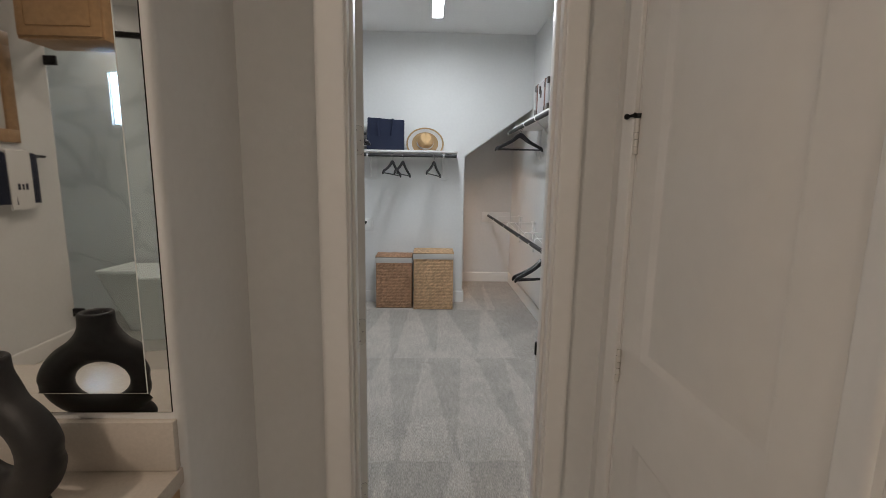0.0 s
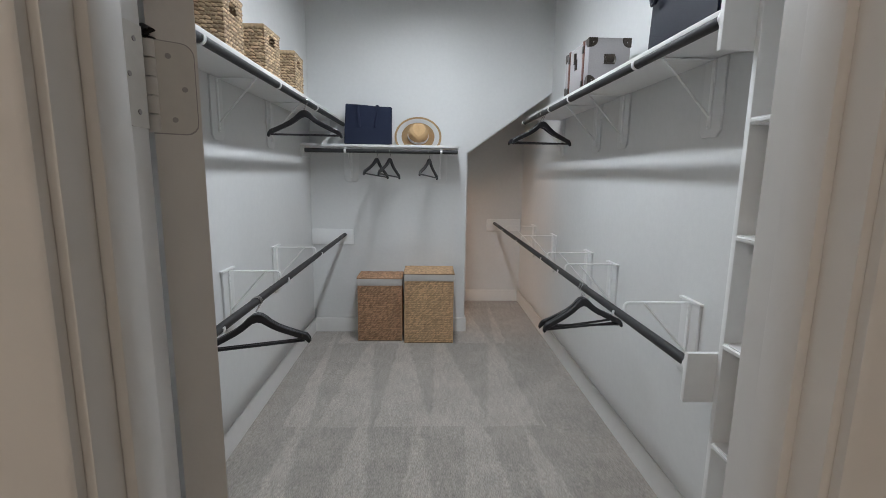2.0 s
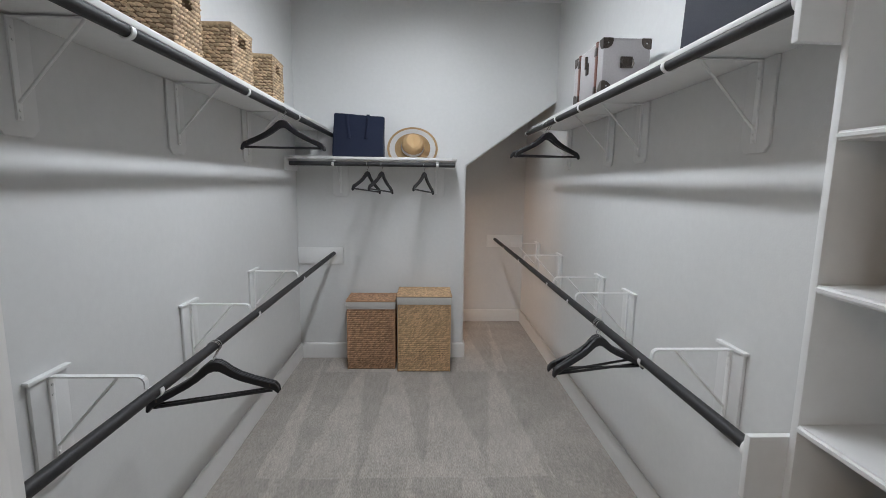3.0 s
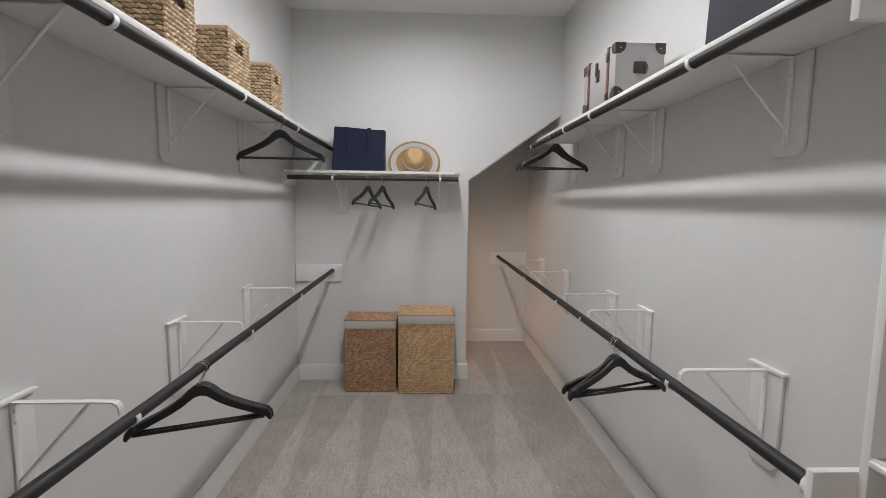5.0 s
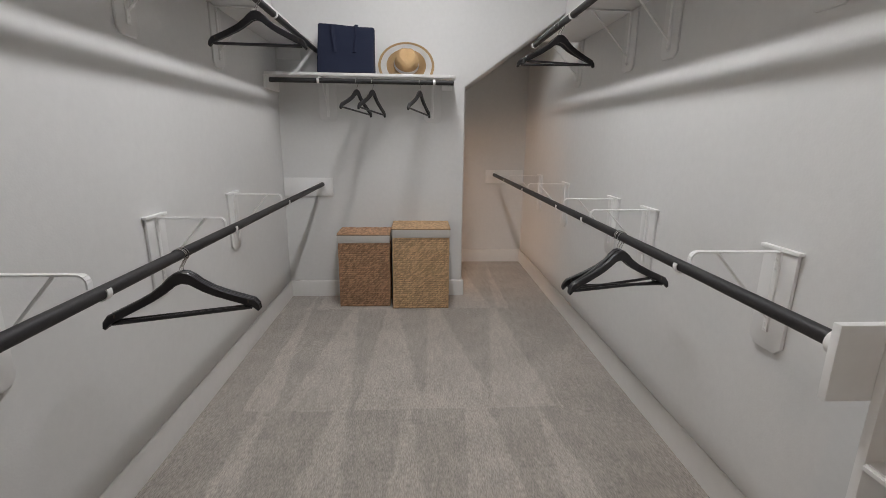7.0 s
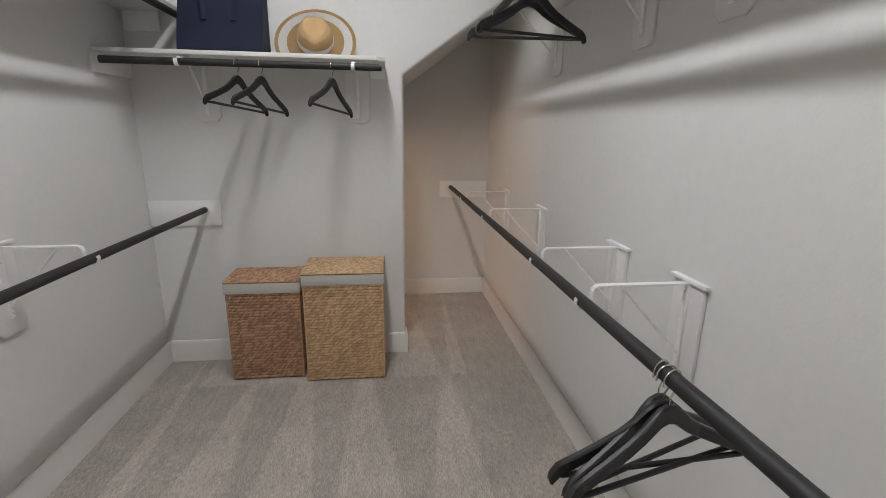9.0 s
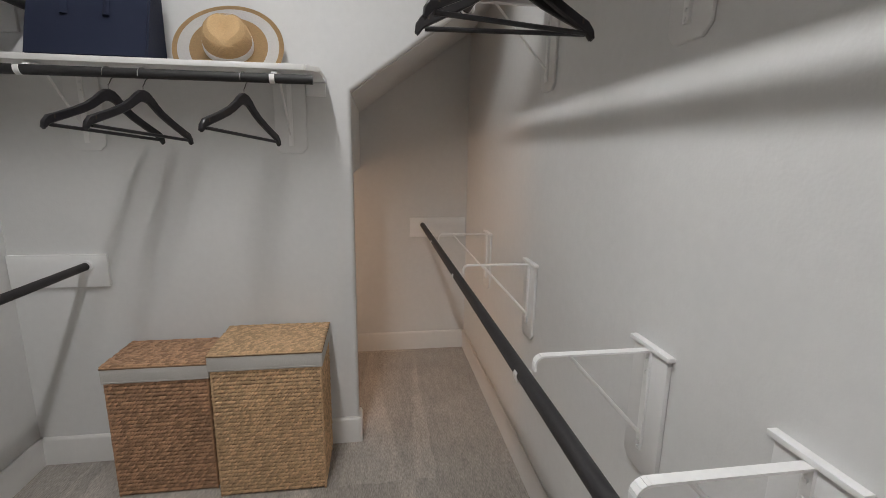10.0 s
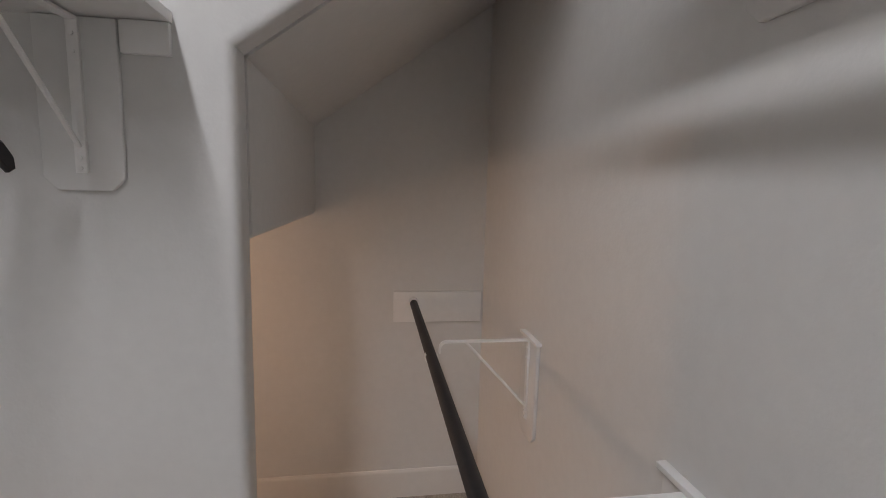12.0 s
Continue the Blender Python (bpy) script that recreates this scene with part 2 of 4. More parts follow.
def bm_tube(points, radius, sides=10, bm=None, flat=1.0, closed=False):
    """A tube along a line of points; flat squeezes it along its second axis."""
    bm = bm or bmesh.new()
    pts = [Vector(p) for p in points]
    rings = []
    up = Vector((0, 0, 1))
    for i, p in enumerate(pts):
        a = pts[i - 1] if i or closed else p
        b = pts[(i + 1) % len(pts)] if i < len(pts) - 1 or closed else p
        d = (b - a).normalized()
        side = d.cross(up)
        if side.length < 1e-3:
            side = d.cross(Vector((0, 1, 0)))
        side.normalize()
        third = side.cross(d).normalized()
        r = radius[i] if isinstance(radius, (list, tuple)) else radius
        rings.append([bm.verts.new(p + side * math.cos(2 * math.pi * k / sides) * r * flat + third * math.sin(2 * math.pi * k / sides) * r) for k in range(sides)])
    n = len(rings)
    for i in range(n if closed else n - 1):
        for k in range(sides):
            bm.faces.new((rings[i][k], rings[i][(k + 1) % sides], rings[(i + 1) % n][(k + 1) % sides], rings[(i + 1) % n][k]))
    if not closed:
        bm.faces.new(rings[0][::-1])
        bm.faces.new(rings[-1])
    return bm


def bm_lathe(profile, sides=32, bm=None):
    """A surface turned round z from (radius, height) pairs."""
    bm = bm or bmesh.new()
    rings = [[bm.verts.new((r * math.cos(2 * math.pi * k / sides), r * math.sin(2 * math.pi * k / sides), z)) for k in range(sides)] for r, z in profile]
    for a, b in zip(rings, rings[1:]):
        for k in range(sides):
            bm.faces.new((a[k], a[(k + 1) % sides], b[(k + 1) % sides], b[k]))
    return bm


def bm_plate(outline, axis, low, high, bevel=0.0, bm=None):
    """A flat plate: a closed outline in the plane across the axis, from low to high along it."""
    own = bmesh.new()
    put = {"x": lambda a, b, h: (h, a, b), "y": lambda a, b, h: (a, h, b), "z": lambda a, b, h: (a, b, h)}[axis]
    f = own.faces.new([own.verts.new(put(a, b, low)) for a, b in outline])
    ext = bmesh.ops.extrude_face_region(own, geom=[f])
    shift = {"x": (high - low, 0, 0), "y": (0, high - low, 0), "z": (0, 0, high - low)}[axis]
    bmesh.ops.translate(own, vec=shift, verts=[v for v in ext["geom"] if isinstance(v, bmesh.types.BMVert)])
    bmesh.ops.recalc_face_normals(own, faces=own.faces[:])
    if bevel:
        bmesh.ops.bevel(own, geom=own.edges[:], offset=bevel, segments=2, affect="EDGES", profile=0.5)
    if bm is None:
        return own
    return merge(bm, own)


def mesh_object(name, bm, mat, smooth=True):
    bmesh.ops.recalc_face_normals(bm, faces=bm.faces[:])
    me = bpy.data.meshes.new(name)
    bm.to_mesh(me)
    bm.free()
    me.materials.append(mat)
    if smooth:
        me.polygons.foreach_set("use_smooth", [True] * len(me.polygons))
        me.set_sharp_from_angle(angle=radians(38))
    return new(name, me)


def part(name, bm, mat, parent, label=""):
    ob = mesh_object(name, bm, mat)
    ob.parent = parent
    if label:
        ob["label"] = label
    return ob


def structure(name, bm, mat, label, category):
    return tagged(mesh_object(name, bm, mat), label, category, kind="structure")


def thing(name, m, label, category, group="", kind=""):
    ob = new(name)
    ob.empty_display_size = 0.05
    ob.matrix_basis = m
    return tagged(ob, label, category, group, kind)


# ---- plan ----
LEFT, RIGHT, FAR, BACK, FRONT, CEILING = -0.785, 1.352, 5.487, 6.555, 1.78, 2.952
HALL = 1.668                 # hall face of the wall with the closet door
NOOK, SLOPE0, SLOPE1 = 0.622, 1.66, 2.186   # the passage under the stairs
LOW = 1.30                   # soffit over the space behind the far wall
JAMB_L, JAMB_R, HEAD = -0.014, 0.577, 2.44


def cut_wall(name, outline, axis, low, high, rounded, label, mat=None):
    """A wall with thickness from an outline; corners whose indices are in rounded get a bullnose."""
    bm = bm_plate(outline, axis, low, high)
    picks = []
    for e in bm.edges:
        a, b = e.verts[0].co, e.verts[1].co
        for p, q in rounded:
            k = {"x": (1, 2), "y": (0, 2), "z": (0, 1)}[axis]
            ends = [(a[k[0]], a[k[1]]), (b[k[0]], b[k[1]])]
            if all(min((u - c[0]) ** 2 + (w - c[1]) ** 2 for c in (p, q)) < 1e-6 for u, w in ends) and (a - b).length > 1e-4 and abs(a["xyz".index(axis)] - b["xyz".index(axis)]) < 1e-6:
                picks.append(e)
    if picks:
        bmesh.ops.bevel(bm, geom=picks, offset=0.02, segments=5, affect="EDGES", profile=0.5)
    return structure(name, bm, mat or WALL, label, "wall")


# floors and ceilings
structure("floor", bm_box(LEFT - 0.1, RIGHT + 0.1, HALL + 0.06, BACK + 0.1, -0.1, 0), CARPET, "light grey loop-pile carpet brushed in vacuum lanes", "floor")
structure("floor_bathroom", bm_box(-4.3, 0.86, -2.8, HALL + 0.06, -0.1, -0.002), TILE, "beige stone-look bathroom floor tile", "floor")
structure("ceiling", bm_box(LEFT - 0.1, RIGHT + 0.1, HALL, BACK + 0.1, CEILING, CEILING + 0.1), CEIL, "flat white painted closet ceiling", "ceiling")
structure("ceiling_bathroom", bm_box(-4.3, 0.86, -2.8, HALL, CEILING, CEILING + 0.1), CEIL, "flat white painted bathroom ceiling", "ceiling")

# closet walls
cut_wall("wall_left", [(FRONT, 0), (FAR + 0.08, 0), (FAR + 0.08, CEILING), (FRONT, CEILING)], "x", LEFT - 0.1, LEFT, [], "pale grey painted drywall side wall")
cut_wall("wall_right", [(FRONT, 0), (BACK + 0.1, 0), (BACK + 0.1, CEILING), (FRONT, CEILING)], "x", RIGHT, RIGHT + 0.1, [], "pale grey painted drywall side wall")
cut_wall("wall_far", [(LEFT, 0), (NOOK, 0), (NOOK, SLOPE0), (RIGHT, SLOPE1), (RIGHT, CEILING), (LEFT, CEILING)], "y", FAR, FAR + 0.08,
         [((NOOK, 0), (NOOK, SLOPE0)), ((NOOK, SLOPE0), (RIGHT, SLOPE1))], "pale grey end wall with a sloped passage cut in it")
# passage under the stairs
cut_wall("wall_nook_back", [(-0.6, 0), (RIGHT, 0), (RIGHT, CEILING), (-0.6, CEILING)], "y", BACK, BACK + 0.1, [], "pale painted back wall of the passage under the stairs")
cut_wall("wall_nook_side", [(FAR + 0.08, LOW), (BACK, LOW), (BACK, SLOPE0 + 0.02), (FAR + 0.08, SLOPE0 + 0.02)], "x", NOOK - 0.1, NOOK, [((FAR + 0.08, LOW), (BACK, LOW))], "short painted wall above the low opening")
structure("ceiling_slope", bm_plate([(NOOK, SLOPE0), (RIGHT, SLOPE1), (RIGHT, SLOPE1 + 0.1), (NOOK - 0.1, SLOPE0 + 0.1), (NOOK - 0.1, SLOPE0)], "y", FAR + 0.08, BACK), WALL, "sloped painted soffit under the stairs", "ceiling")
structure("ceiling_low", bm_box(-0.6, NOOK - 0.1, FAR + 0.08, BACK, LOW, LOW + 0.08), WALL, "low painted soffit under the stairs", "ceiling")
structure("wall_nook_end", bm_box(-0.7, -0.6, FAR + 0.08, BACK + 0.1, 0, LOW + 0.08), WALL, "painted end wall under the stairs", "wall")

# wall with the closet door
cut_wall("wall_front", [(LEFT - 0.1, 0), (JAMB_L - 0.018, 0), (JAMB_L - 0.018, HEAD + 0.018), (JAMB_R + 0.018, HEAD + 0.018), (JAMB_R + 0.018, 0), (RIGHT + 0.1, 0), (RIGHT + 0.1, CEILING), (LEFT - 0.1, CEILING)],
         "y", HALL, FRONT, [], "warm white wall around the closet doorway")
# hall
DY0, DY1, DH = 0.875, 1.525, 2.44
cut_wall("wall_hall", [(-2.8, 0), (DY0 - 0.02, 0), (DY0 - 0.02, DH + 0.02), (DY1 + 0.02, DH + 0.02), (DY1 + 0.02, 0), (HALL, 0), (HALL, CEILING), (-2.8, CEILING)], "x", 0.745, 0.86, [], "warm white hall wall around a closed door")
# an added wall, out of view, that blocks the void behind the closed door
structure("wall_behind_door", bm_box(0.87, 0.95, DY0 - 0.2, HALL, 0, CEILING), WALL, "plain unseen wall added to close the void behind the door", "wall")
bm = bm_box(-0.415, -0.315, 1.275, HALL, 0, CEILING)
bmesh.ops.bevel(bm, geom=[e for e in bm.edges if abs(e.verts[0].co.z - e.verts[1].co.z) > 1 and e.verts[0].co.x > -0.35 and e.verts[0].co.y < 1.3], offset=0.022, segments=5, affect="EDGES", profile=0.5)
structure("wall_return", bm, WALL, "warm white short return wall with a rounded corner", "wall")
structure("wall_vanity", bm_box(-2.75, -0.415, 1.28, 1.38, 0, CEILING), WALL, "warm white wall behind the vanity mirror", "wall")
# bathroom shell
structure("wall_bath_left", bm_box(-2.85, -2.75, -1.62, 1.38, 0, CEILING), WALL, "pale painted bathroom side wall", "wall")
structure("wall_shower_left", bm_box(-4.3, -4.2, -2.8, -1.62, 0, CEILING), MARBLE, "white marble shower side wall with grey veins", "wall")
structure("wall_shower_front", bm_box(-4.2, -2.85, -1.7, -1.62, 0, CEILING), MARBLE, "white marble shower return wall", "wall")
bm = bm_box(-4.3, -3.02, -2.8, -2.7, 0, CEILING)
bm_box(-2.88, 0.86, -2.8, -2.7, 0, CEILING, bm=bm)
bm_box(-3.02, -2.88, -2.8, -2.7, 0, 1.88, bm=bm)
bm_box(-3.02, -2.88, -2.8, -2.7, 2.37, CEILING, bm=bm)
structure("wall_shower_back", bm, MARBLE, "white marble shower back wall with grey veins", "wall")
structure("backdrop", bm_box(-3.7, -2.6, -3.3, -3.28, 1.3, 2.7), SKY_M, "bright overcast daylight outside the window", "backdrop")


# ---- trim ----
def baseboard(a, b, inward):
    """A run of baseboard with an eased top, along the wall from a to b; inward points into the room."""
    a, b, n = Vector((*a, 0)), Vector((*b, 0)), Vector((*inward, 0))
    bm = bmesh.new()
    prof = [(0.0, 0.0), (0.014, 0.0), (0.014, 0.118), (0.011, 0.127), (0.006, 0.132), (0.0, 0.132)]
    ends = [[bm.verts.new(p + n * (d + 0.0005) + Vector((0, 0, z))) for d, z in prof] for p in (a, b)]
    for k in range(len(prof)):
        j = (k + 1) % len(prof)
        bm.faces.new((ends[0][k], ends[0][j], ends[1][j], ends[1][k]))
    bm.faces.new(ends[0]), bm.faces.new(ends[1][::-1])
    return structure("baseboard", bm, TRIM, "white painted baseboard along the wall", "baseboard")


baseboard((LEFT, FRONT), (LEFT, FAR), (1, 0))
baseboard((RIGHT, 2.566), (RIGHT, BACK), (-1, 0))
baseboard((LEFT + 0.0145, FAR), (NOOK, FAR), (0, -1))
baseboard((NOOK, FAR - 0.0145), (NOOK, FAR + 0.08), (1, 0))
baseboard((-0.6, BACK), (RIGHT - 0.0145, BACK), (0, -1))
baseboard((-0.315, 1.29), (-0.315, HALL), (1, 0))
baseboard((-2.75, -1.62), (-2.75, 1.28), (1, 0))
baseboard((JAMB_R + 0.07, HALL), (0.73, HALL), (0, -1))
baseboard((-0.3, HALL), (JAMB_L - 0.09, HALL), (0, -1))


def bm_casing(width, length, bm=None):
    """Moulded casing standing along z, inner edge at x=0, outer at x=width, face towards -y."""
    own = bmesh.new()
    prof = [(0, 0), (0, -0.009), (0.002, -0.011), (0.006, -0.012), (width * 0.5, -0.0145), (width - 0.018, -0.0165), (width - 0.012, -0.018), (width - 0.004, -0.018), (width, -0.015), (width, 0)]
    rings = [[own.verts.new((u, v, z)) for u, v in prof] for z in (0, length)]
    for k in range(len(prof)):
        j = (k + 1) % len(prof)
        own.faces.new((rings[0][k], rings[0][j], rings[1][j], rings[1][k]))
    own.faces.new(rings[0]), own.faces.new(rings[1][::-1])
    return own


def casing(name, m, width, length):
    ob = structure(name, bm_casing(width, length), TRIM, "white moulded door casing", "trim")
    ob.matrix_basis = m
    return ob


casing("trim", Matrix.Translation((JAMB_L - 0.008, HALL - 0.0005, 0)) @ Matrix.Diagonal((-1, 1, 1, 1)), 0.078, HEAD + 0.01)
casing("trim", Matrix.Translation((JAMB_R + 0.008, HALL - 0.0005, 0)), 0.060, HEAD + 0.01)
casing("trim", Matrix.Translation((JAMB_L - 0.086, HALL - 0.0005, HEAD + 0.01)) @ pose(0, 0, 0, 0, 90, 0) @ Matrix.Diagonal((-1, 1, 1, 1)), 0.07, JAMB_R - JAMB_L + 0.154)
casing("trim", Matrix.Translation((0.7445, DY1 + 0.006, 0)) @ pose(0, 0, 0, 0, 0, -90) @ Matrix.Diagonal((-1, 1, 1, 1)), 0.06, DH + 0.01)
casing("trim", Matrix.Translation((0.7445, DY0 - 0.006, 0)) @ pose(0, 0, 0, 0, 0, -90), 0.06, DH + 0.01)
for side, x in (("l", JAMB_L), ("r", JAMB_R)):
    s = -1 if side == "l" else 1
    x0, x1 = sorted((x, x + s * 0.0175))
    bm = bm_box(x0, x1, HALL, FRONT, 0, HEAD, 0.0015)
    stop = sorted((x, x - s * 0.011))
    bm_box(stop[0], stop[1], HALL + 0.03, FRONT - 0.042, 0, HEAD, 0.002, bm=bm)
    jamb = structure("trim", bm, TRIM, "white painted door jamb with a stop", "jamb")
    if side == "l":
        LEFT_JAMB = jamb
structure("trim", bm_box(JAMB_L - 0.017, JAMB_R + 0.017, HALL, FRONT, HEAD, HEAD + 0.0175), TRIM, "white painted head jamb", "jamb")
casing("trim", Matrix.Translation((JAMB_L - 0.008, FRONT + 0.0005, 0)) @ pose(0, 0, 0, 0, 0, 180), 0.075, HEAD + 0.01)
casing("trim", Matrix.Translation((JAMB_R + 0.008, FRONT + 0.0005, 0)) @ pose(0, 0, 0, 0, 0, 180) @ Matrix.Diagonal((-1, 1, 1, 1)), 0.075, HEAD + 0.01)


# ---- doors ----
def bm_panel_door(width, height, thick, panels):
    """A moulded door leaf: x along its width, y from 0 back to -thick; each panel is sunk on both faces with a sloped moulding."""
    bm = bmesh.new()
    for face, y, s in ((0, 0.0, -1), (1, -thick, 1)):
        xs = sorted({0.0, width, *(c for p in panels for c in p[:2])})
        zs = sorted({0.0, height, *(c for p in panels for c in p[2:])})
        for x0, x1 in zip(xs, xs[1:]):
            for z0, z1 in zip(zs, zs[1:]):
                if any(p[0] <= x0 and x1 <= p[1] and p[2] <= z0 and z1 <= p[3] for p in panels):
                    continue
                bm.faces.new([bm.verts.new(c) for c in ((x0, y, z0), (x1, y, z0), (x1, y, z1), (x0, y, z1))])
        for x0, x1, z0, z1 in panels:
            loops = []
            for inset, deep in ((0, 0), (0.004, 0.001), (0.017, 0.0105), (0.024, 0.011), (0.052, 0.003)):
                yy = y + s * deep
                loops.append([bm.verts.new(c) for c in ((x0 + inset, yy, z0 + inset), (x1 - inset, yy, z0 + inset), (x1 - inset, yy, z1 - inset), (x0 + inset, yy, z1 - inset))])
            for a, b in zip(loops, loops[1:]):
                for k in range(4):
                    bm.faces.new((a[k], a[(k + 1) % 4], b[(k + 1) % 4], b[k]))
            bm.faces.new(loops[-1])
    for x in (0.0, width):
        bm.faces.new([bm.verts.new(c) for c in ((x, 0, 0), (x, -thick, 0), (x, -thick, height), (x, 0, height))])
    for z in (0.0, height):
        bm.faces.new([bm.verts.new(c) for c in ((0, 0, z), (width, 0, z), (width, -thick, z), (0, -thick, z))])
    bmesh.ops.remove_doubles(bm, verts=bm.verts[:], dist=1e-5)
    return bm


def rounded_plate(w, h, r=0.012):
    """Outline of a plate of width w from 0 with its two outer corners rounded, centred in height."""
    pts = [(0, -h / 2)]
    for cx, cy, a0 in ((w - r, -h / 2 + r, -90), (w - r, h / 2 - r, 0)):
        pts += [(cx + r * math.cos(radians(a0 + k * 22.5)), cy + r * math.sin(radians(a0 + k * 22.5))) for k in range(5)]
    return pts + [(0, h / 2)]


def hinge(parent, z, leaf_dir, pin=False, wide=0.032):
    """A butt hinge at height z on the local z axis, with five knuckles; leaf_dir is +1 or -1 along local y."""
    knuckle = bmesh.new()
    for k in range(5):
        bm_tube([(0, 0, z - 0.045 + 0.018 * k + 0.0008), (0, 0, z - 0.045 + 0.018 * (k + 1) - 0.0008)], 0.0065, 10, knuckle)
    h = part("hinge", knuckle, HINGE, parent, "white painted butt hinge")
    # a darker plate round the leaf, coloured in for the shade of its gap
    shadow_gap = bm_plate([(u * leaf_dir, v + z) for u, v in rounded_plate(wide + 0.0012, 0.0915)], "x", -0.0006, 0.0008)
    part("mortise", shadow_gap, TRUNK, h)
    leaf = bm_plate([(u * leaf_dir, v + z) for u, v in rounded_plate(wide, 0.089)], "x", -0.0022, 0.0006)
    part("hinge_leaf", leaf, HINGE, h)
    for du, dv in ((wide * 0.42, 0.031), (wide * 0.75, 0.0), (wide * 0.48, -0.031)):
        sc = bm_tube([(-0.003, du * leaf_dir, z + dv), (0.002, du * leaf_dir, z + dv)], 0.0028, 8)
        part("screw", sc, TRUNK, h)
    if pin == "cap":
        part("pin_cap", bm_tube([(0, 0, z + 0.046), (0, 0, z + 0.05), (0.004, 0.004, z + 0.056)], [0.008, 0.009, 0.005], 12), BLACK, h, "black hinge pin cap")
    elif pin:
        st = bm_tube([(0, 0, z + 0.046), (0, 0, z + 0.056)], 0.009, 12)
        bm_tube([(0, 0, z + 0.051), (-0.01, -0.01, z + 0.052), (-0.024, -0.015, z + 0.051)], [0.005, 0.004, 0.0032], 8, st)
        own = bmesh.new()
        bmesh.ops.create_uvsphere(own, u_segments=12, v_segments=8, radius=0.0075, matrix=Matrix.Translation((-0.028, -0.016, z + 0.051)))
        merge(st, own)
        bm_tube([(0, 0, z + 0.051), (0.007, -0.012, z + 0.053)], [0.005, 0.005], 8, st)
        part("door_stop", st, BLACK, h, "black hinge-pin door stop")
    return h


def knob(parent, x, z, y, s):
    bm = bm_lathe([(0.0, 0.0), (0.032, 0.0), (0.032, 0.006), (0.014, 0.010), (0.011, 0.03), (0.022, 0.038), (0.028, 0.050), (0.024, 0.062), (0.0, 0.066)], 20)
    bm.transform(Matrix.Translation((x, y, z)) @ pose(0, 0, 0, -90 * s, 0, 0))
    part("door_knob", bm, BLACK, parent, "black metal door knob")


LEAF = 0.607
panels = [(0.105, LEAF - 0.105, 0.22, 0.76), (0.105, LEAF - 0.105, 0.985, 2.25)]
door_1 = thing("door_1", pose(-0.0313, 1.8187, 0.012, 0, 0, 126), "white two-panel interior door standing open into the closet", "door", kind="structure")
part("door_leaf", bm_panel_door(LEAF, 2.42, 0.044, panels), DOORP, door_1)
for hz, pn in ((2.19, False), (1.545, "cap"), (0.912, False), (0.30, False)):
    hinge(door_1, hz, -1, pn, 0.040)
    jamb_leaf = bm_plate([(FRONT - 0.001 - u, v + hz + 0.012) for u, v in rounded_plate(0.034, 0.089)], "x", JAMB_L - 0.001, JAMB_L + 0.0012)
    part("hinge_leaf", jamb_leaf, HINGE, LEFT_JAMB, "white painted hinge leaf")
    for du, dv in ((0.014, 0.031), (0.024, 0.0), (0.014, -0.031)):
        part("screw", bm_tube([(JAMB_L + 0.001, FRONT - du, hz + 0.012 + dv), (JAMB_L + 0.002, FRONT - du, hz + 0.012 + dv)], 0.0024, 8), TRUNK, LEFT_JAMB)
knob(door_1, LEAF - 0.06, 0.89, -0.044, 1)
knob(door_1, LEAF - 0.06, 0.89, 0.0, -1)

door_2 = thing("door_2", pose(0.746, DY1 - 0.002, 0.012, 0, 0, -90), "closed white two-panel door in the hall wall", "door", kind="structure")
part("door_leaf", bm_panel_door(DY1 - DY0 - 0.006, 2.42, 0.035, [(0.105, DY1 - DY0 - 0.108, *q[2:]) for q in panels]), DOORP, door_2).matrix_basis = Matrix.Translation((0, 0.035, 0))
for hz, pn in ((2.19, False), (1.546, True), (0.93, False), (0.30, False)):
    h = hinge(door_2, hz, 1, pn)
    h.matrix_basis = Matrix.Translation((0, -0.006, 0))
part("door_knob", bm_lathe([(0.0, 0.0), (0.03, 0.0), (0.03, 0.006), (0.012, 0.010), (0.011, 0.03), (0.022, 0.038), (0.028, 0.050), (0.0, 0.06)], 20), BLACK, door_2, "black metal door knob").matrix_basis = pose(0.55, -0.001, 0.89, 90, 0, 0)
for y, s in ((DY1, 1), (DY0, -1)):
    y0, y1 = sorted((y, y + s * 0.0195))
    structure("trim", bm_box(0.7455, 0.8595, y0, y1, 0, DH, 0.001), TRIM, "white painted door jamb", "jamb")
    y0, y1 = sorted((y - s * 0.012, y))
    structure("trim", bm_box(0.784, 0.80, y0, y1, 0, DH), TRIM, "white painted door stop", "jamb")
plate = thing("strike_plate", pose(JAMB_R - 0.0005, 1.748, 0.90), "small black strike plate on the door jamb", "strike plate")
part("plate", bm_box(-0.014, 0.0, -0.006, 0.006, -0.022, 0.022, 0.002), BLACK, plate)


